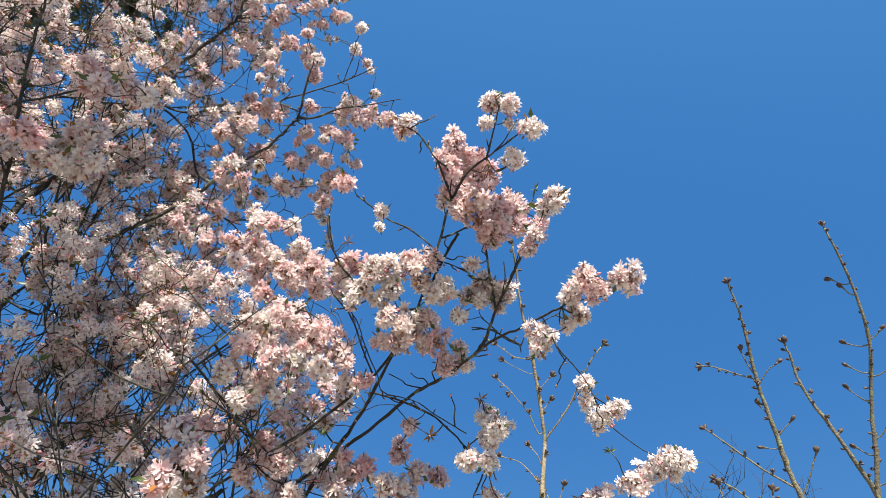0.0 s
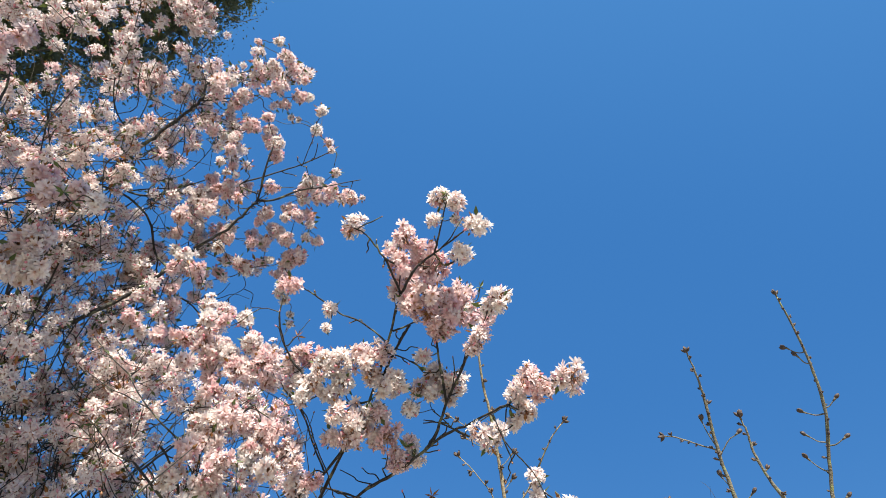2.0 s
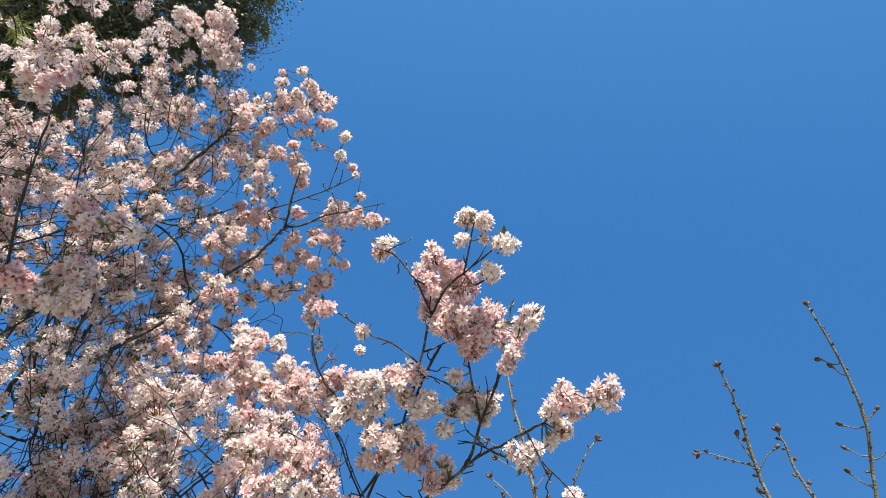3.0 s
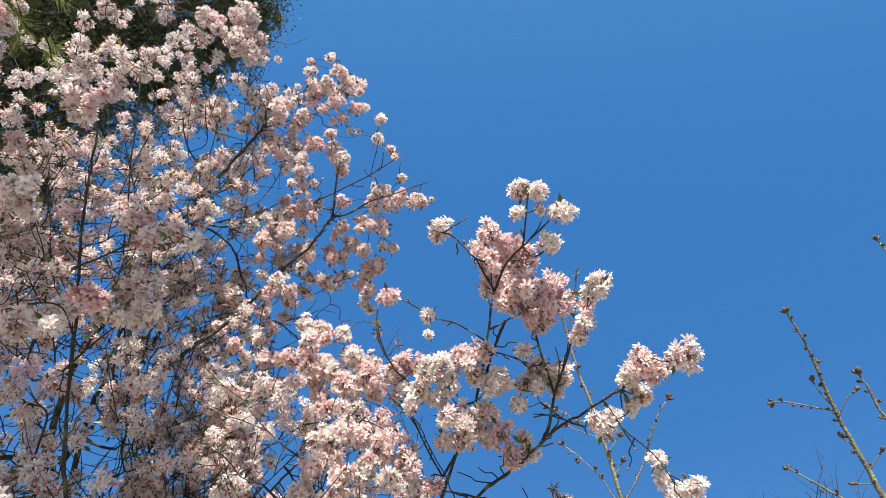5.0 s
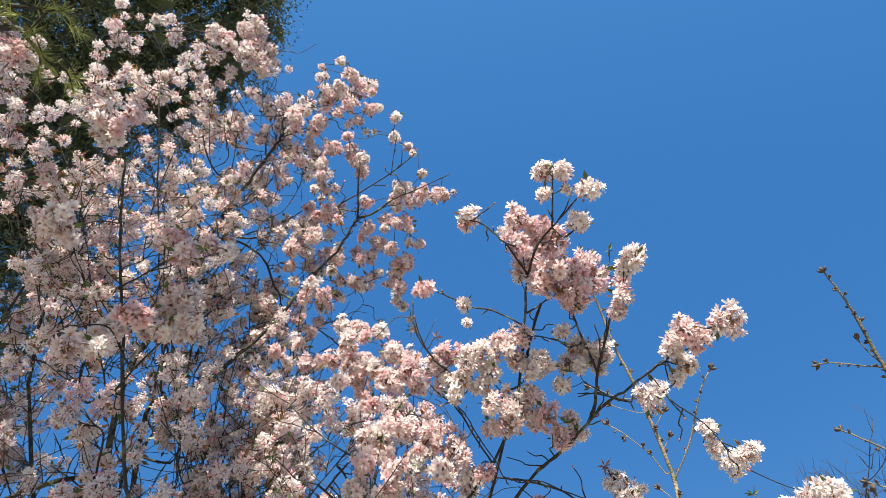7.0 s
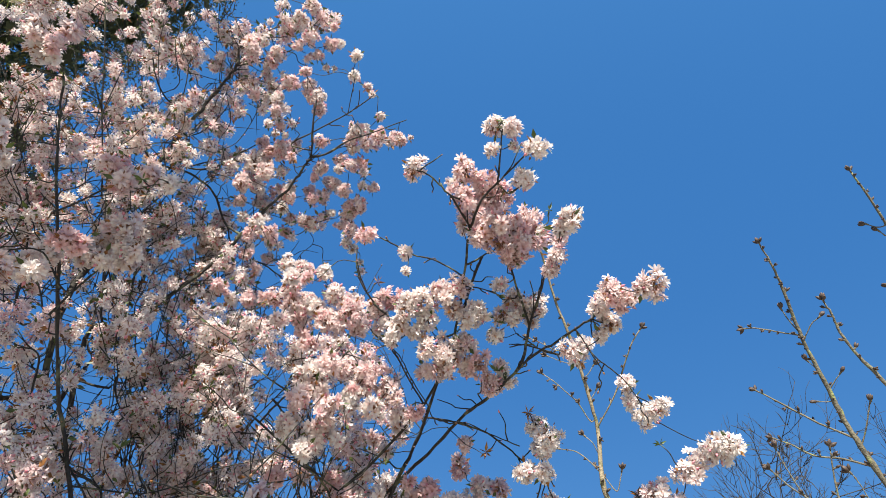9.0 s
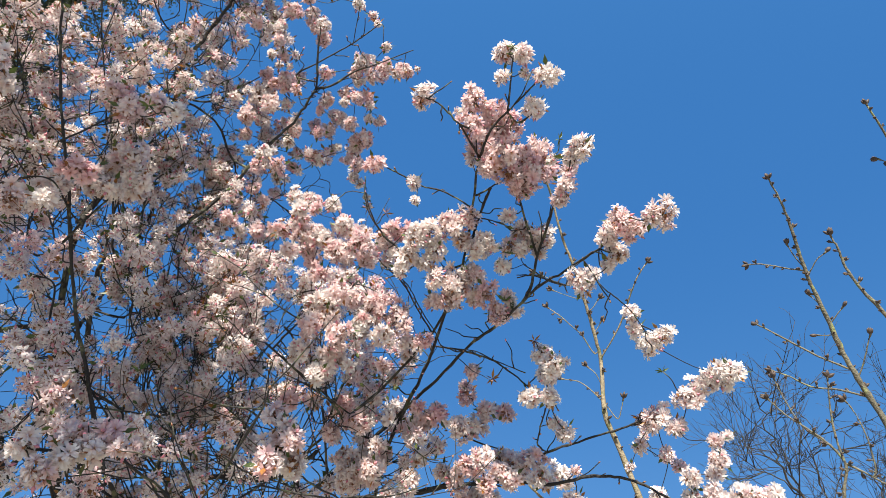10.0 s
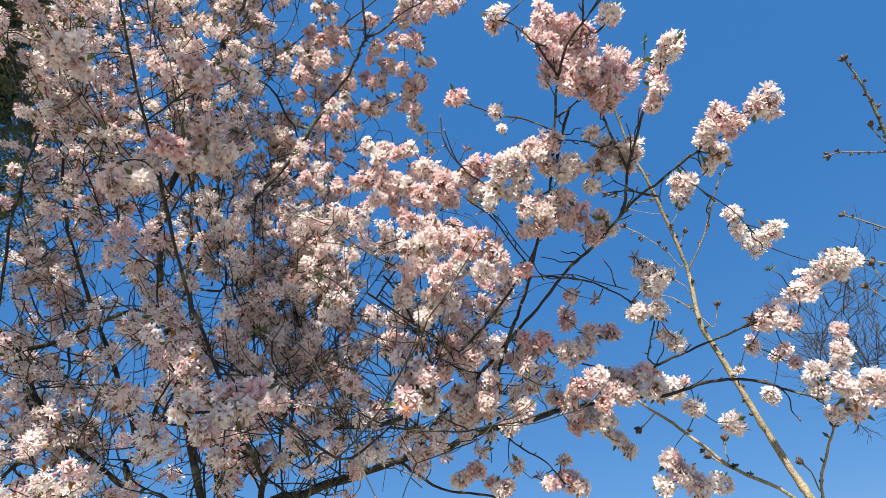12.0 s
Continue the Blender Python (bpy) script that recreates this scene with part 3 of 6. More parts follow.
limb(cherry, "branch", [(-0.691, 1.095, 3.123), (-0.620, 1.121, 3.153), (-0.522, 1.156, 3.199), (-0.456, 1.165, 3.227)], 0.0045, 0.0022)
limb(cherry, "branch", [(-0.664, 1.251, 3.029), (-0.661, 1.163, 3.076), (-0.695, 1.082, 3.089), (-0.740, 1.011, 3.060)], 0.0045, 0.0031)
limb(cherry, "branch", [(-0.657, 1.328, 2.968), (-0.589, 1.397, 2.951), (-0.538, 1.466, 2.915), (-0.502, 1.504, 2.873)], 0.0045, 0.0023)
limb(cherry, "limb", [(-0.951, 1.724, 1.279), (-1.174, 1.356, 2.013), (-1.153, 1.353, 2.091), (-1.129, 1.347, 2.218), (-1.092, 1.336, 2.351), (-1.060, 1.301, 2.486), (-1.037, 1.298, 2.551), (-0.960, 1.282, 2.712), (-0.884, 1.243, 2.916)], 0.0111, 0.0030)
limb(cherry, "limb", [(-1.174, 1.356, 2.013), (-1.249, 1.162, 2.148), (-1.273, 1.020, 2.314), (-1.295, 0.905, 2.396)], 0.0085, 0.0053)
limb(cherry, "branch", [(-1.267, 1.029, 2.316), (-1.226, 1.090, 2.355), (-1.164, 1.153, 2.423), (-1.106, 1.218, 2.466), (-1.063, 1.299, 2.454)], 0.0070, 0.0075)
limb(cherry, "limb", [(-1.153, 1.353, 2.091), (-1.214, 1.228, 2.366), (-1.235, 1.032, 2.672), (-1.162, 0.865, 2.964), (-1.028, 0.751, 3.186)], 0.0085, 0.0028)
limb(cherry, "limb", [(-1.354, 1.065, 2.003), (-1.307, 0.974, 2.367), (-1.245, 0.886, 2.662), (-1.167, 0.828, 2.933)], 0.0088, 0.0038)
limb(cherry, "limb", [(-0.951, 1.724, 1.279), (-0.897, 1.523, 1.887), (-0.983, 1.512, 1.981), (-1.049, 1.482, 2.136), (-0.998, 1.487, 2.391), (-0.882, 1.452, 2.651), (-0.800, 1.418, 2.819)], 0.0100, 0.0034)
limb(cherry, "twig", [(0.295, 1.400, 2.410), (0.259, 1.383, 2.418), (0.233, 1.361, 2.435), (0.211, 1.343, 2.448)], 0.0026, 0.0015)
limb(cherry, "twig", [(0.244, 1.369, 2.429), (0.215, 1.360, 2.429), (0.188, 1.355, 2.425)], 0.0026, 0.0015)
limb(cherry, "twig", [(0.313, 1.382, 2.438), (0.357, 1.376, 2.461), (0.389, 1.372, 2.476)], 0.0026, 0.0015)
limb(cherry, "twig", [(-0.093, 1.253, 2.448), (-0.061, 1.289, 2.416), (-0.042, 1.334, 2.369), (-0.021, 1.374, 2.329)], 0.0026, 0.0015)
limb(cherry, "twig", [(-0.009, 1.400, 2.301), (0.053, 1.425, 2.294), (0.105, 1.458, 2.272), (0.163, 1.494, 2.250)], 0.0026, 0.0015)
for x, y, z, r in ((0.092, 0.951, 2.643, 0.029), (0.268, 0.989, 2.768, 0.029), (0.308, 0.973, 2.722, 0.027), (0.258, 0.990, 2.691, 0.018),
                   (0.303, 1.003, 2.701, 0.013), (0.348, 1.006, 2.678, 0.030), (0.311, 1.073, 2.668, 0.032), (0.139, 1.169, 2.660, 0.022),
                   (0.148, 1.087, 2.730, 0.024)):
    bunch(x, y, z, r, pink=0.20)
for x, y, z, r in ((0.181, 1.051, 2.720, 0.034), (0.209, 1.099, 2.727, 0.038), (0.168, 1.054, 2.636, 0.035), (0.213, 1.135, 2.698, 0.038),
                   (0.253, 1.135, 2.700, 0.030), (0.173, 1.144, 2.665, 0.043), (0.224, 1.112, 2.591, 0.040), (0.260, 1.174, 2.623, 0.045),
                   (0.297, 1.184, 2.658, 0.038), (0.263, 1.182, 2.570, 0.044), (0.302, 1.218, 2.625, 0.038), (0.225, 1.146, 2.559, 0.035)):
    bunch(x, y, z, r, pink=0.68)
for x, y, z, r in ((0.187, 1.126, 2.575, 0.030), (0.238, 1.209, 2.565, 0.029)):
    bunch(x, y, z, r, pink=0.68)
for x, y, z, r in ((0.386, 1.056, 2.498, 0.028), (0.361, 1.081, 2.497, 0.020), (0.323, 1.100, 2.521, 0.013), (0.512, 1.178, 2.383, 0.033),
                   (0.486, 1.171, 2.375, 0.021), (0.416, 1.272, 2.381, 0.025), (0.393, 1.274, 2.356, 0.017), (0.327, 1.225, 2.305, 0.026)):
    bunch(x, y, z, r, pink=0.25)
for x, y, z, r in ((0.350, 1.150, 2.532, 0.021), (0.339, 1.108, 2.449, 0.025), (0.323, 1.136, 2.442, 0.023), (0.427, 1.174, 2.386, 0.035),
                   (0.452, 1.218, 2.397, 0.033), (0.407, 1.222, 2.399, 0.029), (0.407, 1.262, 2.396, 0.017)):
    bunch(x, y, z, r, pink=0.62)
for x, y, z, r in ((0.425, 1.449, 2.335, 0.024), (0.451, 1.481, 2.272, 0.035), (0.477, 1.428, 2.258, 0.026), (0.428, 1.469, 2.301, 0.020),
                   (0.210, 1.483, 2.285, 0.030), (0.239, 1.451, 2.241, 0.035), (0.212, 1.491, 2.230, 0.024), (0.168, 1.504, 2.195, 0.030),
                   (0.210, 1.479, 2.176, 0.024), (0.226, 1.586, 2.133, 0.028), (0.205, 1.577, 2.154, 0.019)):
    bunch(x, y, z, r, pink=rng.choice((0.02, 0.15, 0.45)))
for x, y, z, r in ((0.585, 1.577, 2.219, 0.039), (0.612, 1.555, 2.209, 0.029), (0.551, 1.607, 2.211, 0.032), (0.513, 1.606, 2.183, 0.036),
                   (0.428, 1.563, 2.128, 0.037), (0.475, 1.647, 2.137, 0.029), (0.406, 1.633, 2.148, 0.023), (0.388, 1.683, 2.114, 0.021),
                   (0.545, 1.645, 2.052, 0.025), (0.538, 1.567, 2.068, 0.018), (0.435, 1.620, 2.068, 0.018), (0.476, 1.613, 2.010, 0.022)):
    bunch(x, y, z, r, pink=rng.choice((0.02, 0.15, 0.45)))
for x, y, z, r in ((0.528, 1.639, 2.021, 0.020), (0.467, 1.641, 1.977, 0.024), (0.508, 1.634, 1.981, 0.025), (0.525, 1.654, 1.960, 0.029),
                   (0.565, 1.643, 1.978, 0.026), (0.590, 1.623, 1.962, 0.025), (0.627, 1.649, 1.973, 0.023), (0.532, 1.712, 1.941, 0.027),
                   (0.487, 1.701, 1.938, 0.023), (0.562, 1.653, 1.937, 0.021)):
    bunch(x, y, z, r, pink=rng.choice((0.02, 0.15, 0.45)))
for x, y, z, r in ((0.221, 1.700, 2.010, 0.026), (0.294, 1.803, 1.985, 0.031), (0.180, 1.790, 2.097, 0.038), (0.151, 1.699, 2.066, 0.027),
                   (0.081, 1.697, 2.111, 0.042), (0.136, 1.665, 2.109, 0.035), (0.046, 1.703, 2.133, 0.030), (-0.032, 1.767, 2.063, 0.053),
                   (-0.052, 1.642, 2.068, 0.038), (-0.064, 1.726, 2.037, 0.034), (0.008, 1.707, 2.029, 0.036), (-0.088, 1.643, 2.094, 0.027)):
    bunch(x, y, z, r)
for x, y, z, r in ((0.464, 1.732, 2.073, 0.018),):
    bunch(x, y, z, r)
for x, y, z, r in ((-0.283, 1.132, 2.589, 0.031), (-0.217, 1.171, 2.616, 0.029), (-0.229, 1.116, 2.561, 0.024), (-0.340, 1.154, 2.555, 0.031),
                   (-0.293, 1.172, 2.545, 0.039), (-0.260, 1.214, 2.548, 0.036), (-0.192, 1.192, 2.557, 0.036), (-0.170, 1.230, 2.530, 0.044),
                   (-0.210, 1.199, 2.487, 0.037), (-0.104, 1.240, 2.524, 0.032), (-0.171, 1.284, 2.519, 0.036), (-0.292, 1.235, 2.504, 0.028)):
    bunch(x, y, z, r, False)
for x, y, z, r in ((-0.083, 1.226, 2.551, 0.019), (-0.298, 1.137, 2.470, 0.024)):
    bunch(x, y, z, r)
for x, y, z, r in ((-0.063, 1.245, 2.432, 0.023),):
    bunch(x, y, z, r)
for x, y, z, r in ((-0.139, 1.285, 2.373, 0.045), (-0.094, 1.318, 2.353, 0.042), (-0.192, 1.266, 2.395, 0.032), (-0.189, 1.199, 2.371, 0.028),
                   (-0.259, 1.216, 2.444, 0.024)):
    bunch(x, y, z, r, pink=0.60)
for x, y, z, r in ((-0.180, 1.310, 2.340, 0.042), (-0.212, 1.251, 2.281, 0.043), (-0.247, 1.288, 2.256, 0.039), (-0.084, 1.372, 2.305, 0.032),
                   (-0.119, 1.287, 2.291, 0.033), (-0.205, 1.301, 2.238, 0.018), (-0.036, 1.339, 2.290, 0.023), (-0.246, 1.255, 2.343, 0.031),
                   (-0.300, 1.252, 2.268, 0.034), (-0.267, 1.279, 2.217, 0.028), (-0.278, 1.239, 2.371, 0.024)):
    bunch(x, y, z, r)
for x, y, z, r in ((0.026, 1.528, 2.293, 0.023), (-0.006, 1.593, 2.268, 0.030), (0.048, 1.574, 2.204, 0.029), (0.088, 1.585, 2.198, 0.026),
                   (-0.021, 1.555, 2.165, 0.039), (0.007, 1.595, 2.179, 0.035), (-0.113, 1.554, 2.196, 0.037), (-0.066, 1.530, 2.195, 0.031),
                   (-0.177, 1.475, 2.182, 0.022), (-0.118, 1.516, 2.137, 0.028), (-0.264, 1.425, 2.208, 0.025), (-0.238, 1.437, 2.165, 0.033)):
    bunch(x, y, z, r)
for x, y, z, r in ((-0.291, 1.421, 2.142, 0.027), (-0.170, 1.426, 2.291, 0.022), (-0.131, 1.494, 2.346, 0.023), (-0.220, 1.499, 2.075, 0.031),
                   (-0.275, 1.519, 2.063, 0.029), (-0.157, 1.568, 2.059, 0.034), (-0.117, 1.549, 2.100, 0.025), (-0.183, 1.515, 2.011, 0.025)):
    bunch(x, y, z, r)
for x, y, z, r in ((-0.243, 1.144, 2.009, 0.037), (-0.237, 1.102, 1.966, 0.029), (-0.217, 1.156, 1.979, 0.028), (-0.205, 1.120, 2.010, 0.025),
                   (-0.250, 1.118, 2.060, 0.026), (-0.222, 1.114, 2.036, 0.019), (-0.507, 0.958, 1.992, 0.037), (-0.463, 0.980, 1.998, 0.030),
                   (-0.476, 0.963, 1.966, 0.028), (-0.501, 0.941, 1.955, 0.026), (-0.513, 0.921, 1.926, 0.027), (-0.419, 0.978, 1.971, 0.023)):
    bunch(x, y, z, r)
for x, y, z, r in ((-0.536, 0.897, 1.965, 0.026),):
    bunch(x, y, z, r)
for x, y, z, r in ((-0.585, 0.895, 2.566, 0.045), (-0.531, 0.852, 2.569, 0.038), (-0.575, 0.861, 2.573, 0.030), (-0.563, 0.916, 2.544, 0.033),
                   (-0.557, 0.863, 2.487, 0.029), (-0.581, 0.794, 2.486, 0.036), (-0.609, 0.855, 2.521, 0.035), (-0.673, 0.832, 2.523, 0.033),
                   (-0.722, 0.816, 2.479, 0.036), (-0.685, 0.771, 2.414, 0.034), (-0.650, 0.806, 2.431, 0.029), (-0.529, 0.765, 2.669, 0.033)):
    bunch(x, y, z, r)
for x, y, z, r in ((-0.498, 0.779, 2.618, 0.029), (-0.500, 0.793, 2.654, 0.024)):
    bunch(x, y, z, r)
for x, y, z, r in ((-0.525, 0.494, 2.760, 0.032), (-0.519, 0.527, 2.731, 0.032), (-0.557, 0.516, 2.771, 0.028), (-0.483, 0.514, 2.721, 0.023),
                   (-0.502, 0.525, 2.808, 0.028), (-0.642, 0.591, 2.598, 0.035), (-0.657, 0.587, 2.584, 0.032), (-0.664, 0.634, 2.603, 0.030),
                   (-0.589, 0.884, 2.566, 0.039), (-0.526, 0.878, 2.524, 0.035), (-0.560, 0.904, 2.523, 0.030), (-0.601, 0.877, 2.532, 0.025)):
    bunch(x, y, z, r)
for x, y, z, r in ((-0.409, 0.815, 2.623, 0.023), (-0.450, 0.802, 2.647, 0.027)):
    bunch(x, y, z, r)
for x, y, z, r in ((-0.315, 1.622, 1.952, 0.033), (-0.359, 1.628, 1.941, 0.027), (-0.303, 1.709, 1.935, 0.025), (-0.131, 1.779, 1.926, 0.035),
                   (-0.155, 1.698, 1.906, 0.024), (-0.097, 1.771, 1.901, 0.025), (0.130, 1.718, 1.911, 0.030), (0.152, 1.723, 1.882, 0.033),
                   (0.172, 1.746, 1.851, 0.036), (0.220, 1.838, 1.866, 0.032), (0.100, 1.743, 1.864, 0.027), (-0.217, 1.654, 1.951, 0.021)):
    bunch(x, y, z, r)
for x, y, z, r in ((-0.257, 1.650, 1.906, 0.027),):
    bunch(x, y, z, r)
for x, y, z, r in ((-0.070, 1.253, 2.559, 0.036), (-0.248, 1.245, 2.385, 0.037), (-0.266, 1.220, 2.313, 0.033), (-0.094, 1.271, 2.501, 0.033)):
    bunch(x, y, z, r)
for x, y, z, r in ((-0.017, 1.595, 2.085, 0.034), (0.034, 1.547, 2.085, 0.033), (0.059, 1.626, 2.074, 0.032), (0.035, 1.564, 2.029, 0.025),
                   (0.080, 1.633, 2.057, 0.029), (-0.244, 1.539, 2.083, 0.040), (-0.279, 1.569, 2.129, 0.032), (-0.226, 1.585, 2.134, 0.030),
                   (0.145, 1.652, 2.059, 0.026), (0.209, 1.631, 1.998, 0.017)):
    bunch(x, y, z, r)
for x, y, z, r in ((-0.222, 1.457, 2.182, 0.033), (-0.271, 1.498, 2.069, 0.042), (-0.303, 1.510, 2.107, 0.032), (-0.145, 1.534, 2.167, 0.029),
                   (-0.194, 1.475, 2.116, 0.022), (-0.204, 1.465, 2.227, 0.023), (-0.164, 1.491, 2.289, 0.020), (-0.107, 1.493, 2.202, 0.019),
                   (-0.083, 1.588, 2.134, 0.020), (-0.348, 1.417, 2.223, 0.023), (-0.371, 1.350, 2.200, 0.025)):
    bunch(x, y, z, r)
for x, y, z, r in ((-0.017, 1.236, 2.496, 0.035), (0.020, 1.260, 2.480, 0.028), (-0.048, 1.252, 2.465, 0.028), (-0.016, 1.266, 2.460, 0.026),
                   (0.127, 1.277, 2.497, 0.035), (0.107, 1.292, 2.473, 0.028), (0.161, 1.324, 2.453, 0.026), (0.146, 1.301, 2.476, 0.021),
                   (0.266, 1.320, 2.495, 0.033), (0.194, 1.263, 2.538, 0.021), (0.251, 1.335, 2.472, 0.021), (0.080, 1.305, 2.448, 0.026),
                   (0.163, 1.394, 2.369, 0.023), (0.350, 1.343, 2.402, 0.025), (0.332, 1.357, 2.378, 0.025), (0.356, 1.359, 2.385, 0.016)):
    bunch(x, y + rng.uniform(-0.02, 0.02), z, r, pink=0.12)
for x, y, z, r in ((0.016, 1.229, 2.516, 0.035), (0.081, 1.258, 2.504, 0.026), (0.189, 1.310, 2.480, 0.026), (0.214, 1.324, 2.473, 0.023),
                   (0.241, 1.302, 2.508, 0.035), (0.218, 1.286, 2.519, 0.028), (0.009, 1.305, 2.422, 0.035), (0.052, 1.322, 2.417, 0.047),
                   (0.095, 1.327, 2.427, 0.029), (0.032, 1.342, 2.386, 0.037), (-0.010, 1.331, 2.385, 0.026), (0.083, 1.347, 2.398, 0.028),
                   (0.160, 1.378, 2.388, 0.021)):
    bunch(x, y + rng.uniform(-0.02, 0.02), z, r, pink=0.36)
for x, y, z, r in ((0.063, 1.228, 2.534, 0.047), (0.111, 1.239, 2.537, 0.032), (0.111, 1.363, 2.389, 0.033), (0.129, 1.394, 2.357, 0.033)):
    bunch(x, y + rng.uniform(-0.02, 0.02), z, r, pink=0.62)
for x, y, z, r in ((0.408, 1.836, 2.190, 0.013), (0.456, 1.888, 2.144, 0.020), (0.560, 1.952, 2.108, 0.019), (0.413, 1.931, 2.065, 0.026),
                   (0.490, 1.915, 2.124, 0.015), (0.510, 1.947, 2.090, 0.013), (0.358, 1.866, 2.125, 0.013), (0.033, 1.854, 1.983, 0.024),
                   (-0.003, 1.806, 2.030, 0.022), (0.015, 1.830, 2.007, 0.024), (0.623, 1.914, 2.190, 0.015), (0.217, 1.821, 2.116, 0.016),
                   (-0.132, 1.799, 1.976, 0.019)):
    bunch(x, y, z, r, pink=rng.choice((0.05, 0.2, 0.55)))
for x, y, z, r in ((-0.613, 0.633, 3.652, 0.043), (-0.585, 0.654, 3.601, 0.035), (-0.519, 0.642, 3.632, 0.039), (-0.494, 0.638, 3.672, 0.042),
                   (-0.490, 0.668, 3.667, 0.035), (-0.552, 0.706, 3.690, 0.048), (-0.537, 0.744, 3.714, 0.036), (-0.597, 0.711, 3.669, 0.036),
                   (-0.599, 0.590, 3.581, 0.032), (-1.123, 0.328, 3.453, 0.049), (-1.062, 0.368, 3.364, 0.046), (-1.102, 0.417, 3.426, 0.043)):
    bunch(x, y, z, r, False)
for x, y, z, r in ((-1.001, 0.381, 3.377, 0.032), (-0.733, 0.485, 3.565, 0.019)):
    bunch(x, y, z, r, False)
for x, y, z, r in ((-0.139, 1.021, 3.403, 0.027), (-0.177, 1.090, 3.412, 0.028), (-0.152, 1.143, 3.419, 0.020), (-0.138, 1.157, 3.386, 0.017),
                   (-0.297, 0.992, 3.342, 0.025), (-0.338, 1.084, 3.419, 0.040), (-0.330, 1.110, 3.380, 0.041), (-0.331, 1.155, 3.383, 0.033),
                   (-0.402, 1.033, 3.421, 0.029), (-0.372, 1.029, 3.349, 0.015), (-0.480, 1.006, 3.315, 0.023), (-0.458, 1.033, 3.340, 0.019)):
    bunch(x, y, z, r, False)
for x, y, z, r in ((-0.409, 1.033, 3.303, 0.032), (-0.418, 1.050, 3.262, 0.027), (-0.426, 1.106, 3.254, 0.019), (-0.413, 1.121, 3.221, 0.015),
                   (-0.456, 1.191, 3.248, 0.043), (-0.548, 1.180, 3.208, 0.043), (-0.521, 1.189, 3.217, 0.032), (-0.128, 1.212, 3.328, 0.021),
                   (-0.206, 1.258, 3.334, 0.037), (-0.185, 1.316, 3.360, 0.040), (-0.240, 1.237, 3.276, 0.032), (-0.082, 1.263, 3.248, 0.031)):
    bunch(x, y, z, r, False)
for x, y, z, r in ((-0.121, 1.287, 3.280, 0.021), (-0.042, 1.273, 3.250, 0.012), (-0.205, 1.189, 3.261, 0.025)):
    bunch(x, y, z, r, False)
for x, y, z, r in ((-0.467, 0.907, 3.484, 0.034), (-0.424, 0.913, 3.471, 0.024), (-0.423, 0.977, 3.442, 0.024), (-0.479, 1.015, 3.520, 0.023),
                   (-0.262, 1.038, 3.586, 0.030), (-0.229, 1.045, 3.592, 0.021), (-0.318, 0.922, 3.590, 0.037), (-0.253, 0.893, 3.566, 0.036),
                   (-0.237, 0.929, 3.555, 0.027), (-0.377, 0.956, 3.613, 0.030), (-0.276, 0.949, 3.479, 0.031), (-0.211, 0.969, 3.547, 0.020)):
    bunch(x, y, z, r, False)
for x, y, z, r in ((-0.336, 0.972, 3.506, 0.027), (-0.308, 1.041, 3.542, 0.027), (-0.301, 1.096, 3.547, 0.016), (-0.245, 1.068, 3.462, 0.013),
                   (-0.315, 0.812, 3.519, 0.015), (-0.253, 0.825, 3.535, 0.024), (-0.356, 0.877, 3.624, 0.019)):
    bunch(x, y, z, r, False)
for x, y, z, r in ((-0.407, 1.353, 3.034, 0.030), (-0.424, 1.225, 3.038, 0.029), (-0.456, 1.131, 3.060, 0.037), (-0.554, 1.156, 3.077, 0.038),
                   (-0.291, 1.376, 3.100, 0.031)):
    bunch(x, y, z, r, False)
for x, y, z, r in ((-0.360, 1.050, 2.730, 0.029), (-0.374, 1.126, 2.762, 0.028), (-0.396, 1.072, 2.714, 0.024), (-0.344, 1.183, 2.698, 0.030),
                   (-0.301, 1.202, 2.679, 0.033), (-0.266, 1.236, 2.691, 0.024), (-0.326, 1.196, 2.609, 0.035), (-0.293, 1.234, 2.590, 0.038),
                   (-0.259, 1.297, 2.658, 0.034), (-0.287, 1.321, 2.610, 0.040), (-0.204, 1.295, 2.602, 0.042), (-0.204, 1.370, 2.599, 0.040)):
    bunch(x, y, z, r, False)
for x, y, z, r in ((-0.245, 1.310, 2.557, 0.033), (-0.163, 1.360, 2.634, 0.031), (-0.308, 1.236, 2.544, 0.029), (-0.438, 1.149, 2.639, 0.020),
                   (-0.428, 1.173, 2.590, 0.030), (-0.490, 1.185, 2.618, 0.025), (-0.499, 1.142, 2.627, 0.027), (-0.407, 1.147, 2.664, 0.018)):
    bunch(x, y, z, r, False)
for x, y, z, r in ((-0.257, 1.374, 3.096, 0.039), (-0.300, 1.393, 3.093, 0.036), (-0.351, 1.452, 3.116, 0.031), (-0.291, 1.404, 3.020, 0.032),
                   (-0.311, 1.423, 2.993, 0.026), (-0.296, 1.447, 2.978, 0.022), (-0.318, 1.543, 3.008, 0.015), (-0.304, 1.534, 2.954, 0.016),
                   (-0.343, 1.328, 3.189, 0.040), (-0.322, 1.216, 3.130, 0.032), (-0.371, 1.264, 3.164, 0.023), (-0.287, 1.321, 3.126, 0.032)):
    bunch(x, y, z, r, False)
for x, y, z, r in ((-0.374, 1.336, 3.139, 0.033), (-0.369, 1.275, 3.062, 0.025), (-0.237, 1.259, 3.163, 0.032), (-0.294, 1.280, 3.247, 0.027),
                   (-0.226, 1.304, 3.224, 0.030), (-0.220, 1.315, 3.188, 0.020), (-0.219, 1.388, 3.193, 0.027), (-0.220, 1.318, 3.124, 0.019),
                   (-0.424, 1.342, 3.045, 0.032), (-0.391, 1.396, 3.113, 0.023), (-0.360, 1.381, 3.107, 0.017), (-0.197, 1.196, 3.250, 0.039)):
    bunch(x, y, z, r, False)
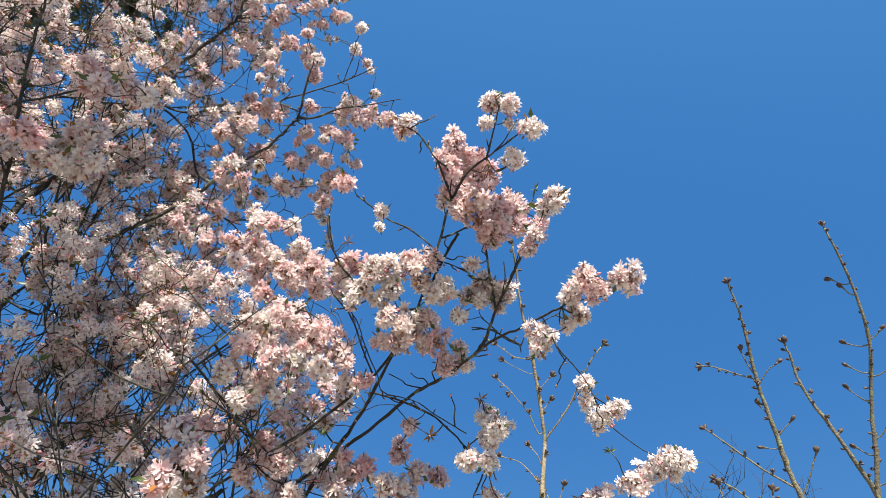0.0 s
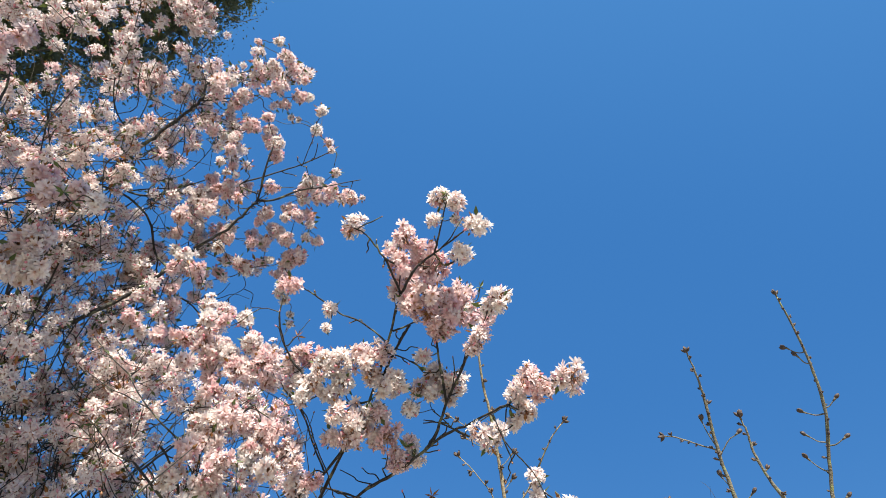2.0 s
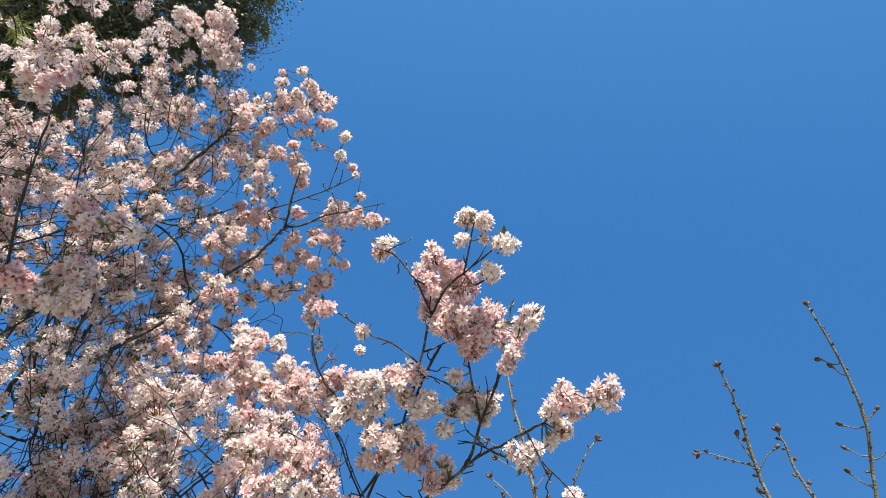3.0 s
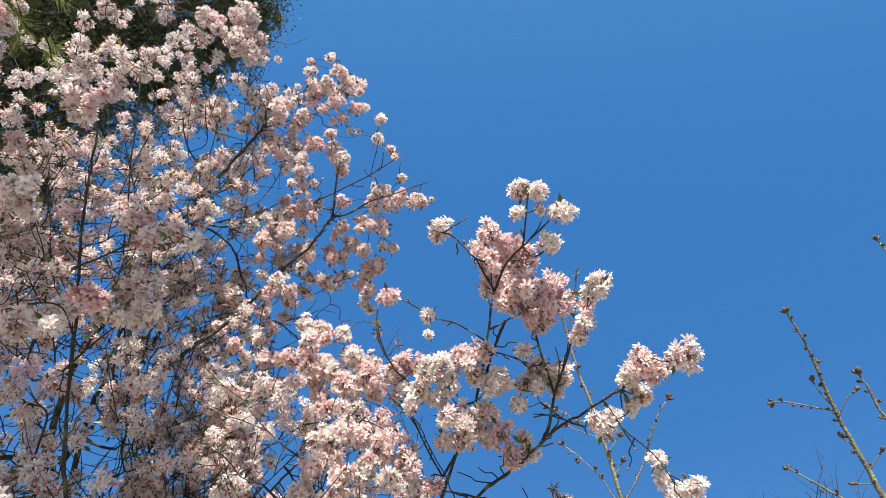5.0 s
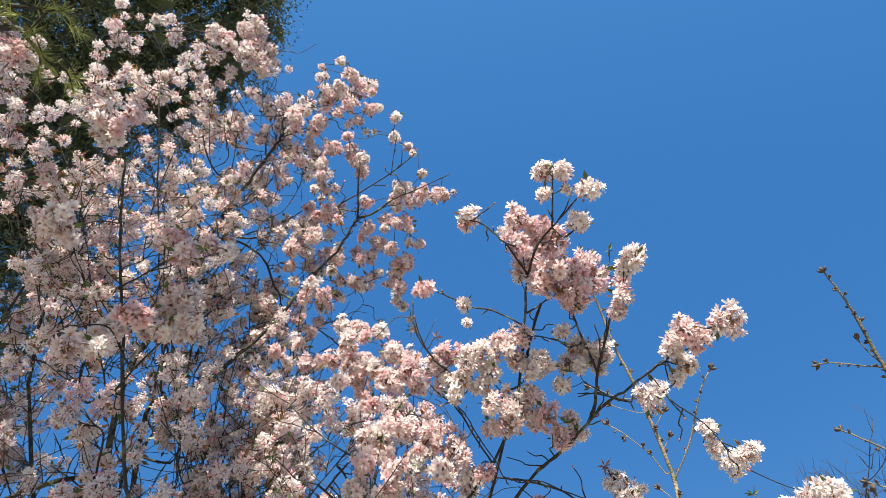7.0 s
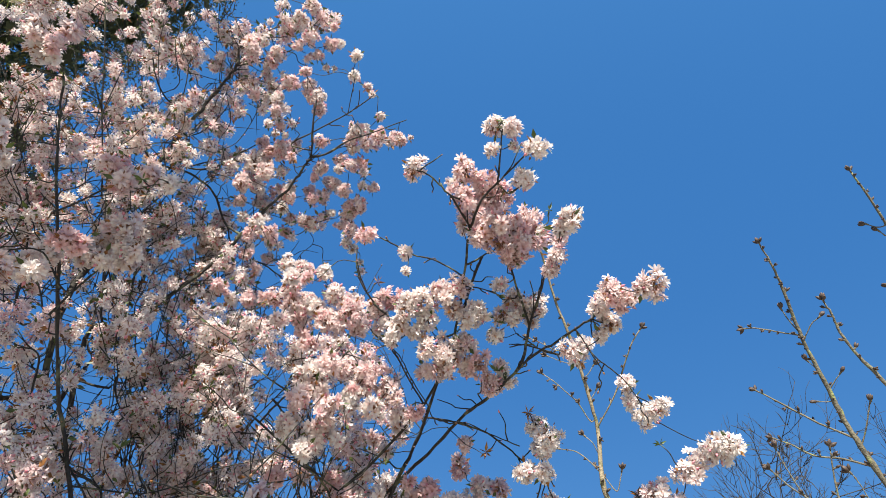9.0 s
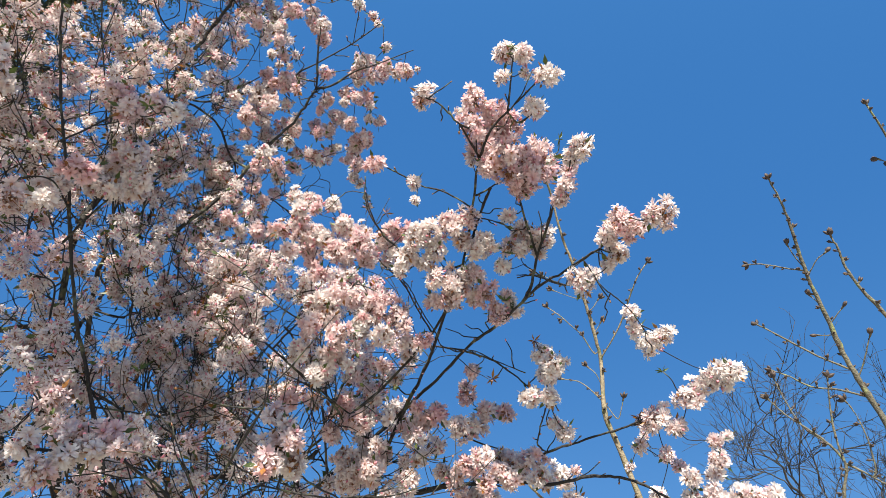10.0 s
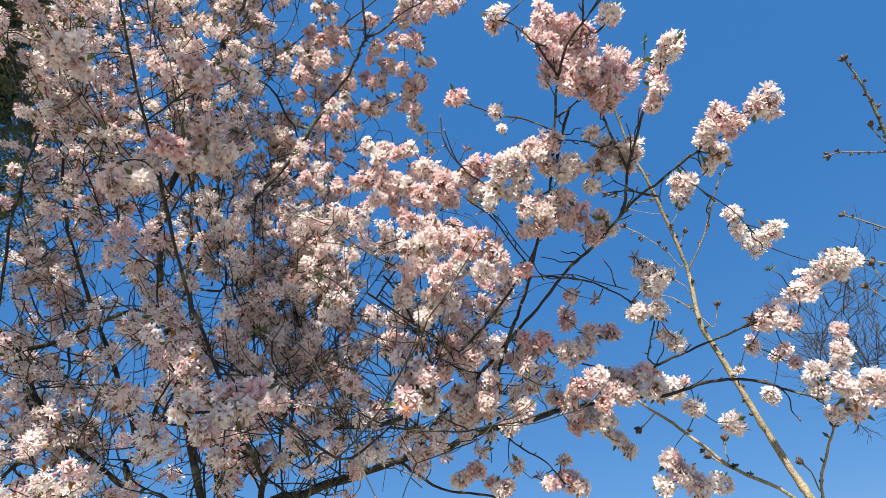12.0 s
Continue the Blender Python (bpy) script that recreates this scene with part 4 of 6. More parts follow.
for x, y, z, r in ((-0.201, 1.274, 3.285, 0.034), (-0.238, 1.258, 3.253, 0.030), (-0.137, 1.232, 3.245, 0.029), (-0.111, 1.303, 3.320, 0.034),
                   (-0.067, 1.270, 3.239, 0.019), (-0.225, 1.208, 3.233, 0.023), (-0.453, 1.157, 3.201, 0.049), (-0.404, 1.166, 3.158, 0.022),
                   (-0.461, 1.209, 3.161, 0.026), (-0.530, 1.155, 3.162, 0.056), (-0.531, 1.200, 3.099, 0.032), (-0.600, 1.217, 3.077, 0.029)):
    bunch(x, y, z, r, False)
for x, y, z, r in ((-0.566, 1.274, 3.119, 0.037), (-0.516, 1.289, 3.168, 0.041), (-0.435, 1.235, 3.092, 0.029), (-0.570, 1.322, 3.111, 0.031),
                   (-0.461, 1.255, 3.031, 0.022), (-0.507, 1.365, 3.112, 0.024), (-0.568, 1.223, 2.992, 0.022), (-0.568, 1.291, 3.003, 0.036),
                   (-0.544, 1.339, 3.011, 0.033), (-0.519, 1.378, 3.061, 0.030), (-0.561, 1.371, 3.006, 0.020), (-0.692, 1.235, 2.964, 0.039)):
    bunch(x, y, z, r, False)
for x, y, z, r in ((-0.741, 1.316, 3.000, 0.044), (-0.727, 1.262, 2.950, 0.033), (-0.663, 1.324, 2.907, 0.029), (-0.590, 1.301, 2.910, 0.025),
                   (-0.436, 1.059, 3.210, 0.019), (-0.465, 1.132, 3.270, 0.017)):
    bunch(x, y, z, r, False)
for x, y, z, r in ((-0.443, 0.894, 3.398, 0.036), (-0.405, 0.965, 3.475, 0.035), (-0.369, 0.948, 3.629, 0.032), (-0.367, 1.026, 3.362, 0.037),
                   (-0.492, 1.082, 3.427, 0.034), (-0.275, 1.057, 3.283, 0.032), (-0.529, 1.167, 3.281, 0.037), (-0.476, 1.248, 3.353, 0.039),
                   (-0.320, 1.184, 3.233, 0.030), (-0.435, 1.350, 3.204, 0.034), (-0.455, 1.253, 3.085, 0.032), (-0.300, 1.290, 3.210, 0.026)):
    bunch(x, y, z, r, False)
for x, y, z, r in ((-0.028, 0.994, 2.518, 0.023), (0.027, 1.085, 2.533, 0.017), (0.035, 1.069, 2.463, 0.008)):
    bunch(x, y, z, r)
bough([(-1.15, 1.04, 2.75), (-1.19, 0.66, 3.12), (-1.33, 0.41, 3.46)], 0.0043, 0.0018, 0.14, 36, 0.026, 0.12)
bough([(-1.13, 1.07, 2.76), (-1.12, 0.63, 3.29), (-1.29, 0.39, 3.63)], 0.0043, 0.0018, 0.14, 36, 0.026, 0.12)
bough([(-1.10, 1.09, 2.77), (-1.24, 0.71, 3.27), (-1.32, 0.48, 3.72)], 0.0043, 0.0018, 0.14, 36, 0.026, 0.12)
bough([(-1.08, 1.11, 2.78), (-1.01, 0.73, 3.25), (-1.35, 0.58, 3.81)], 0.0043, 0.0018, 0.14, 36, 0.026, 0.12)
bough([(-1.05, 1.14, 2.79), (-1.07, 0.80, 3.28), (-1.07, 0.56, 3.64)], 0.0043, 0.0018, 0.14, 36, 0.026, 0.12)
bough([(-1.03, 1.16, 2.80), (-1.05, 0.77, 3.41), (-1.04, 0.59, 3.77)], 0.0043, 0.0018, 0.14, 36, 0.026, 0.12)
bough([(-1.01, 1.18, 2.81), (-0.88, 0.84, 3.31), (-1.02, 0.61, 3.90)], 0.0043, 0.0018, 0.14, 36, 0.026, 0.12)
bough([(-0.99, 1.20, 2.82), (-0.93, 0.78, 3.39), (-1.00, 0.68, 4.02)], 0.0043, 0.0018, 0.14, 36, 0.026, 0.12)
bough([(-0.97, 1.21, 2.82), (-0.91, 0.92, 3.45), (-0.80, 0.64, 3.79)], 0.0043, 0.0018, 0.14, 36, 0.026, 0.12)
bough([(-0.97, 1.21, 2.82), (-0.83, 0.87, 3.34), (-0.90, 0.76, 3.81)], 0.0043, 0.0018, 0.14, 36, 0.026, 0.12)
bough([(-0.72, 0.89, 3.27), (-0.73, 0.77, 3.44), (-0.64, 0.66, 3.68)], 0.0042, 0.0014, 0.08, 25, 0.025, 0.55)
bough([(-0.67, 0.89, 3.30), (-0.51, 0.78, 3.54), (-0.52, 0.69, 3.73)], 0.0042, 0.0014, 0.07, 22, 0.025, 0.55)
bough([(-0.67, 0.98, 3.26), (-0.60, 0.91, 3.45), (-0.47, 0.83, 3.71)], 0.0042, 0.0014, 0.05, 12, 0.025, 0.55)
bough([(-0.63, 1.03, 3.25), (-0.46, 0.94, 3.50), (-0.33, 0.92, 3.73)], 0.0042, 0.0014, 0.09, 35, 0.025, 0.55)
bough([(-0.72, 1.01, 3.21), (-0.59, 0.98, 3.43), (-0.56, 0.85, 3.67)], 0.0042, 0.0014, 0.11, 38, 0.025, 0.55)
bough([(-0.77, 1.06, 3.15), (-0.76, 0.90, 3.37), (-0.69, 0.87, 3.60)], 0.0042, 0.0014, 0.12, 41, 0.025, 0.55)
bough([(-0.71, 1.10, 3.16), (-0.57, 1.08, 3.39), (-0.51, 0.97, 3.64)], 0.0042, 0.0014, 0.06, 12, 0.025, 0.55)
bough([(-0.80, 1.15, 3.06), (-0.73, 1.05, 3.31), (-0.71, 1.00, 3.53)], 0.0042, 0.0014, 0.11, 32, 0.025, 0.55)
bough([(-1.03, 0.89, 2.68), (-1.11, 0.69, 2.84), (-1.12, 0.55, 3.02)], 0.0059, 0.0022, 0.15, 21, 0.026, 0.20)
bough([(-0.99, 0.91, 2.72), (-0.98, 0.74, 2.95), (-1.05, 0.58, 3.09)], 0.0059, 0.0022, 0.15, 21, 0.026, 0.20)
bough([(-0.95, 0.93, 2.76), (-0.99, 0.74, 2.94), (-0.97, 0.61, 3.15)], 0.0059, 0.0022, 0.15, 21, 0.026, 0.20)
bough([(-0.93, 1.00, 2.73), (-0.92, 0.83, 2.97), (-0.94, 0.71, 3.14)], 0.0059, 0.0022, 0.15, 21, 0.026, 0.20)
bough([(-0.88, 1.01, 2.76), (-0.85, 0.90, 3.00), (-0.85, 0.74, 3.20)], 0.0059, 0.0022, 0.15, 21, 0.026, 0.20)
bough([(-0.84, 1.03, 2.80), (-0.83, 0.84, 3.04), (-0.77, 0.77, 3.25)], 0.0059, 0.0022, 0.15, 21, 0.026, 0.20)
bough([(-0.83, 1.09, 2.76), (-0.75, 1.01, 3.02), (-0.75, 0.85, 3.23)], 0.0059, 0.0022, 0.15, 21, 0.026, 0.20)
bough([(-1.01, 1.05, 2.57), (-1.07, 0.86, 2.79), (-1.11, 0.76, 2.97)], 0.0059, 0.0022, 0.15, 21, 0.026, 0.20)
bough([(-0.97, 1.07, 2.61), (-1.03, 0.91, 2.81), (-1.03, 0.79, 3.02)], 0.0059, 0.0022, 0.15, 21, 0.026, 0.20)
bough([(-0.87, 1.14, 2.66), (-0.81, 1.04, 2.94), (-0.84, 0.92, 3.13)], 0.0059, 0.0022, 0.15, 21, 0.026, 0.20)
bough([(-0.83, 1.15, 2.69), (-0.83, 1.02, 2.93), (-0.76, 0.95, 3.18)], 0.0059, 0.0022, 0.15, 21, 0.026, 0.20)
bough([(-0.82, 1.24, 2.62), (-0.74, 1.17, 2.90), (-0.73, 1.08, 3.12)], 0.0059, 0.0022, 0.15, 21, 0.026, 0.20)
bough([(-0.90, 1.20, 2.55), (-0.90, 1.12, 2.80), (-0.91, 1.01, 3.02)], 0.0059, 0.0022, 0.15, 21, 0.026, 0.20)
bough([(-0.87, 1.28, 2.50), (-0.89, 1.17, 2.76), (-0.85, 1.13, 2.99)], 0.0059, 0.0022, 0.15, 21, 0.026, 0.20)
bough([(-0.82, 1.32, 2.51), (-0.73, 1.31, 2.78), (-0.75, 1.21, 3.02)], 0.0059, 0.0022, 0.15, 21, 0.026, 0.20)
bough([(-0.78, 1.34, 2.49), (-0.78, 1.32, 2.72), (-0.69, 1.30, 2.88)], 0.0054, 0.0023, 0.13, 15, 0.026, 0.25, 10)
bough([(-0.75, 1.42, 2.38), (-0.69, 1.43, 2.58), (-0.62, 1.40, 2.74)], 0.0057, 0.0024, 0.14, 15, 0.028, 0.25, 10)
bough([(-0.81, 1.38, 2.38), (-0.74, 1.39, 2.58), (-0.73, 1.33, 2.72)], 0.0057, 0.0024, 0.14, 15, 0.028, 0.25, 10)
bough([(-0.73, 1.48, 2.30), (-0.67, 1.44, 2.46), (-0.56, 1.46, 2.62)], 0.0060, 0.0026, 0.15, 15, 0.029, 0.25, 10)
bough([(-0.78, 1.46, 2.26), (-0.65, 1.43, 2.41), (-0.64, 1.40, 2.56)], 0.0062, 0.0026, 0.15, 15, 0.030, 0.25, 10)
bough([(-0.87, 1.32, 2.37), (-0.86, 1.26, 2.54), (-0.84, 1.21, 2.68)], 0.0058, 0.0025, 0.14, 15, 0.028, 0.25, 10)
bough([(-0.83, 1.41, 2.28), (-0.81, 1.34, 2.43), (-0.76, 1.32, 2.58)], 0.0060, 0.0026, 0.15, 15, 0.029, 0.25, 10)
bough([(-0.73, 1.51, 2.22), (-0.53, 1.45, 2.34), (-0.52, 1.43, 2.48)], 0.0065, 0.0028, 0.16, 15, 0.031, 0.25, 10)
bough([(-0.81, 1.32, 2.47), (-0.86, 1.31, 2.70), (-0.78, 1.28, 2.87)], 0.0053, 0.0023, 0.13, 15, 0.026, 0.25, 10)
bough([(-1.26, 1.16, 2.29), (-1.24, 1.05, 2.46), (-1.23, 0.96, 2.57)], 0.0058, 0.0025, 0.14, 15, 0.028, 0.25, 10)
bough([(-1.28, 1.17, 2.14), (-1.28, 1.08, 2.30), (-1.28, 0.98, 2.42)], 0.0060, 0.0026, 0.15, 15, 0.029, 0.25, 10)
bough([(-1.28, 1.24, 2.21), (-1.29, 1.11, 2.39), (-1.24, 1.07, 2.51)], 0.0057, 0.0024, 0.14, 15, 0.028, 0.25, 10)
bough([(-1.21, 1.21, 1.98), (-1.21, 1.16, 2.13), (-1.22, 1.06, 2.26)], 0.0063, 0.0027, 0.15, 15, 0.031, 0.25, 10)
bough([(-1.23, 1.29, 2.04), (-1.23, 1.20, 2.22), (-1.21, 1.16, 2.34)], 0.0060, 0.0026, 0.15, 15, 0.029, 0.25, 10)
bough([(-1.19, 1.20, 1.86), (-1.23, 1.11, 2.00), (-1.23, 1.06, 2.12)], 0.0065, 0.0028, 0.16, 15, 0.031, 0.25, 10)
bough([(-1.19, 1.27, 1.88), (-1.17, 1.24, 2.05), (-1.19, 1.16, 2.16)], 0.0063, 0.0027, 0.15, 15, 0.031, 0.25, 10)
bough([(-1.14, 1.21, 1.78), (-1.19, 1.12, 1.91), (-1.18, 1.10, 2.03)], 0.0066, 0.0028, 0.16, 15, 0.032, 0.25, 10)
bough([(-1.13, 1.29, 1.79), (-1.12, 1.27, 1.95), (-1.14, 1.22, 2.05)], 0.0065, 0.0028, 0.16, 15, 0.031, 0.25, 10)
bough([(-1.31, 1.08, 2.44), (-1.30, 0.96, 2.58), (-1.28, 0.84, 2.70)], 0.0055, 0.0024, 0.13, 15, 0.027, 0.25, 10)
bough([(-1.33, 1.14, 2.55), (-1.32, 0.96, 2.72), (-1.27, 0.90, 2.83)], 0.0052, 0.0022, 0.13, 15, 0.025, 0.25, 10)
bough([(-0.82, 1.02, 3.01), (-0.70, 1.04, 3.12), (-0.68, 0.96, 3.21)], 0.0037, 0.0015, 0.09, 10, 0.026, 0.30)
bough([(-0.72, 1.03, 3.07), (-0.67, 0.97, 3.20), (-0.59, 0.96, 3.28)], 0.0036, 0.0014, 0.09, 10, 0.026, 0.30)
bough([(-0.63, 1.07, 3.11), (-0.56, 1.07, 3.23), (-0.49, 1.01, 3.33)], 0.0035, 0.0014, 0.09, 10, 0.026, 0.30)
bough([(-0.71, 1.15, 3.01), (-0.60, 1.14, 3.17), (-0.60, 1.12, 3.27)], 0.0035, 0.0014, 0.08, 10, 0.025, 0.30)
bough([(-0.81, 1.16, 2.93), (-0.79, 1.12, 3.01), (-0.68, 1.10, 3.14)], 0.0037, 0.0015, 0.09, 10, 0.026, 0.30)
bough([(-0.71, 1.27, 2.92), (-0.58, 1.26, 3.08), (-0.58, 1.21, 3.15)], 0.0036, 0.0014, 0.09, 10, 0.026, 0.30)
bough([(-0.80, 1.28, 2.84), (-0.76, 1.28, 2.96), (-0.69, 1.24, 3.09)], 0.0035, 0.0014, 0.09, 10, 0.026, 0.30)
bough([(-0.88, 1.24, 2.80), (-0.84, 1.21, 2.96), (-0.80, 1.23, 3.07)], 0.0035, 0.0014, 0.08, 10, 0.025, 0.30)
bough([(-0.77, 1.35, 2.80), (-0.65, 1.39, 2.92), (-0.64, 1.30, 3.03)], 0.0037, 0.0015, 0.09, 10, 0.026, 0.30)
bough([(-0.68, 1.34, 2.89), (-0.64, 1.28, 3.03), (-0.54, 1.29, 3.12)], 0.0036, 0.0014, 0.09, 10, 0.026, 0.30)
bough([(-0.85, 1.36, 2.71), (-0.79, 1.40, 2.83), (-0.75, 1.35, 2.96)], 0.0035, 0.0014, 0.09, 10, 0.026, 0.30)
bough([(-0.79, 1.46, 2.67), (-0.71, 1.46, 2.85), (-0.71, 1.47, 2.95)], 0.0035, 0.0014, 0.08, 10, 0.025, 0.30)
bough([(-0.78, 1.55, 2.56), (-0.76, 1.54, 2.65), (-0.66, 1.54, 2.79)], 0.0037, 0.0015, 0.09, 10, 0.026, 0.30)
bough([(-0.84, 1.51, 2.55), (-0.73, 1.53, 2.72), (-0.74, 1.50, 2.79)], 0.0036, 0.0014, 0.09, 10, 0.026, 0.30)
bough([(-0.69, 1.44, 2.78), (-0.66, 1.45, 2.89), (-0.56, 1.42, 3.03)], 0.0035, 0.0014, 0.09, 10, 0.026, 0.30)
bough([(-0.90, 1.16, 2.85), (-0.85, 1.13, 3.01), (-0.82, 1.14, 3.12)], 0.0035, 0.0014, 0.08, 10, 0.025, 0.30)
bough([(-0.61, 1.43, 2.86), (-0.48, 1.46, 2.96), (-0.46, 1.37, 3.08)], 0.0037, 0.0015, 0.09, 10, 0.026, 0.30)
bough([(-0.78, 1.27, 2.68), (-0.74, 1.18, 2.85), (-0.63, 1.20, 2.97)], 0.0040, 0.0017, 0.10, 15, 0.027, 0.30, 4)
bough([(-0.74, 1.34, 2.53), (-0.67, 1.30, 2.71), (-0.61, 1.30, 2.81)], 0.0042, 0.0018, 0.11, 15, 0.028, 0.30, 4)
bough([(-0.75, 1.34, 2.44), (-0.65, 1.35, 2.62), (-0.64, 1.32, 2.71)], 0.0043, 0.0019, 0.11, 15, 0.029, 0.30, 4)
bough([(-0.74, 1.34, 2.35), (-0.69, 1.33, 2.52), (-0.66, 1.34, 2.62)], 0.0044, 0.0019, 0.11, 15, 0.030, 0.30, 4)
bough([(-0.66, 1.34, 2.21), (-0.67, 1.33, 2.36), (-0.60, 1.39, 2.46)], 0.0046, 0.0020, 0.12, 15, 0.031, 0.30, 4)
bough([(-0.85, 1.26, 2.49), (-0.81, 1.22, 2.66), (-0.75, 1.23, 2.76)], 0.0042, 0.0018, 0.11, 15, 0.028, 0.30, 4)
bough([(-0.75, 1.32, 2.26), (-0.68, 1.35, 2.43), (-0.68, 1.34, 2.52)], 0.0045, 0.0020, 0.12, 15, 0.031, 0.30, 4)
bough([(-0.95, 1.22, 2.30), (-0.92, 1.08, 2.44), (-0.92, 0.99, 2.49)], 0.0057, 0.0024, 0.12, 12, 0.030, 0.25, 10)
bough([(-0.86, 1.26, 2.15), (-0.84, 1.15, 2.23), (-0.82, 1.04, 2.33)], 0.0059, 0.0025, 0.13, 12, 0.031, 0.25, 10)
bough([(-0.79, 1.21, 1.98), (-0.78, 1.05, 2.09), (-0.75, 1.00, 2.15)], 0.0060, 0.0025, 0.13, 12, 0.032, 0.25, 10)
bough([(-0.79, 1.29, 2.04), (-0.73, 1.21, 2.13), (-0.73, 1.09, 2.23)], 0.0059, 0.0025, 0.13, 12, 0.032, 0.25, 10)
bough([(-0.81, 1.38, 2.17), (-0.79, 1.24, 2.32), (-0.74, 1.19, 2.39)], 0.0058, 0.0024, 0.13, 12, 0.031, 0.25, 10)
bough([(-0.75, 1.41, 2.07), (-0.70, 1.32, 2.17), (-0.67, 1.24, 2.28)], 0.0059, 0.0025, 0.13, 12, 0.031, 0.25, 10)
bough([(-0.76, 1.47, 2.20), (-0.67, 1.40, 2.36), (-0.67, 1.32, 2.44)], 0.0057, 0.0024, 0.12, 12, 0.030, 0.25, 10)
bough([(-0.69, 1.46, 2.04), (-0.67, 1.36, 2.15), (-0.60, 1.32, 2.27)], 0.0059, 0.0025, 0.13, 12, 0.031, 0.25, 10)
bough([(-0.67, 1.56, 2.01), (-0.57, 1.51, 2.17), (-0.56, 1.44, 2.25)], 0.0058, 0.0024, 0.13, 12, 0.031, 0.25, 10)
bough([(-0.64, 1.37, 1.90), (-0.60, 1.28, 1.99), (-0.57, 1.22, 2.10)], 0.0060, 0.0025, 0.13, 12, 0.032, 0.25, 10)
bough([(-0.69, 1.59, 2.16), (-0.63, 1.50, 2.33), (-0.56, 1.47, 2.43)], 0.0055, 0.0023, 0.12, 12, 0.030, 0.25, 10)
bough([(-0.88, 1.36, 2.30), (-0.82, 1.28, 2.42), (-0.83, 1.15, 2.52)], 0.0055, 0.0023, 0.12, 12, 0.030, 0.25, 10)
bough([(-0.80, 1.24, 1.86), (-0.80, 1.08, 1.97), (-0.77, 1.04, 2.03)], 0.0060, 0.0025, 0.13, 12, 0.032, 0.25, 10)
bough([(-0.72, 1.26, 1.84), (-0.70, 1.17, 1.93), (-0.69, 1.09, 2.01)], 0.0061, 0.0025, 0.13, 12, 0.033, 0.25, 10)
bough([(-0.68, 1.52, 1.88), (-0.61, 1.46, 2.02), (-0.59, 1.40, 2.11)], 0.0059, 0.0025, 0.13, 12, 0.031, 0.25, 10)
bough([(-0.70, 1.61, 2.29), (-0.65, 1.53, 2.44), (-0.55, 1.48, 2.58)], 0.0053, 0.0022, 0.11, 12, 0.028, 0.25, 10)
bough([(-1.02, 1.32, 2.19), (-1.00, 1.20, 2.33), (-1.02, 1.09, 2.40)], 0.0054, 0.0023, 0.12, 12, 0.029, 0.25, 10)
bough([(-0.85, 1.46, 1.99), (-0.86, 1.36, 2.11), (-0.83, 1.30, 2.22)], 0.0057, 0.0024, 0.12, 12, 0.030, 0.25, 10)
bough([(-0.84, 1.54, 2.04), (-0.80, 1.53, 2.19), (-0.73, 1.55, 2.33)], 0.0051, 0.0019, 0.14, 3, 0.034, 0.20, 10)
bough([(-0.60, 1.63, 2.03), (-0.61, 1.63, 2.13), (-0.70, 1.57, 2.26)], 0.0053, 0.0019, 0.14, 3, 0.035, 0.20, 10)
bough([(-0.76, 1.55, 2.03), (-0.82, 1.47, 2.14), (-0.79, 1.51, 2.24)], 0.0053, 0.0019, 0.14, 3, 0.035, 0.20, 10)
bough([(-0.84, 1.44, 2.02), (-0.83, 1.42, 2.08), (-0.92, 1.37, 2.15)], 0.0054, 0.0020, 0.14, 3, 0.036, 0.20, 10)
bough([(-0.50, 1.67, 2.09), (-0.59, 1.65, 2.14), (-0.70, 1.63, 2.12)], 0.0053, 0.0019, 0.14, 3, 0.035, 0.20, 10)
bough([(-0.69, 1.59, 2.10), (-0.78, 1.54, 2.19), (-0.83, 1.46, 2.25)], 0.0053, 0.0019, 0.14, 3, 0.035, 0.20, 10)
bough([(-1.03, 1.19, 2.34), (-0.97, 1.18, 2.45), (-0.98, 1.15, 2.53)], 0.0051, 0.0019, 0.14, 3, 0.034, 0.20, 10)
bough([(-0.96, 1.24, 2.41), (-1.01, 1.17, 2.47), (-1.02, 1.11, 2.51)], 0.0051, 0.0019, 0.14, 3, 0.034, 0.20, 10)
bough([(-0.39, 1.59, 2.13), (-0.48, 1.55, 2.28), (-0.54, 1.51, 2.38)], 0.0055, 0.0020, 0.15, 3, 0.037, 0.20, 10)


def spray(x, y, z, count, size, spread):
    """A side branch that grows from the nearest wood to a place and flowers round it."""
    at = Vector((x, y, z))
    spot = np.array(min(SAMPLES["cherry"], key=lambda w: (w[0] - at).length_squared + (0.05 if w[1] < 0.003 else 0))[0])
    bough([spot, (spot + at) / 2 + (0, 0, 0.02), at], 0.0036, 0.0016, spread, count, size, 0.35, 4)


for place in ((-0.55, 1.4, 2.67), (-0.44, 1.46, 2.59), (-0.32, 1.45, 2.59), (-0.37, 1.44, 2.27), (-0.3, 1.51, 2.42), (-0.29, 1.62, 2.22), (-0.24, 1.48, 2.52), (-0.25, 1.51, 2.36), (-0.34, 1.54, 2.23), (-0.23, 1.64, 2.23), (-0.27, 1.62, 2.08), (-0.41, 1.52, 2.04)):
    spray(*place, 13, 0.029, 0.13)
for place in ((-1.31, 0.81, 3.33), (-1.49, 0.98, 3.24), (-1.53, 1.07, 2.98), (-1.51, 1.16, 2.74), (-1.39, 1.1, 3.11), (-1.39, 1.21, 2.87), (-1.42, 1.26, 2.58), (-1.44, 1.18, 2.39), (-1.24, 1.04, 3.29)):
    spray(*place, 22, 0.027, 0.17)


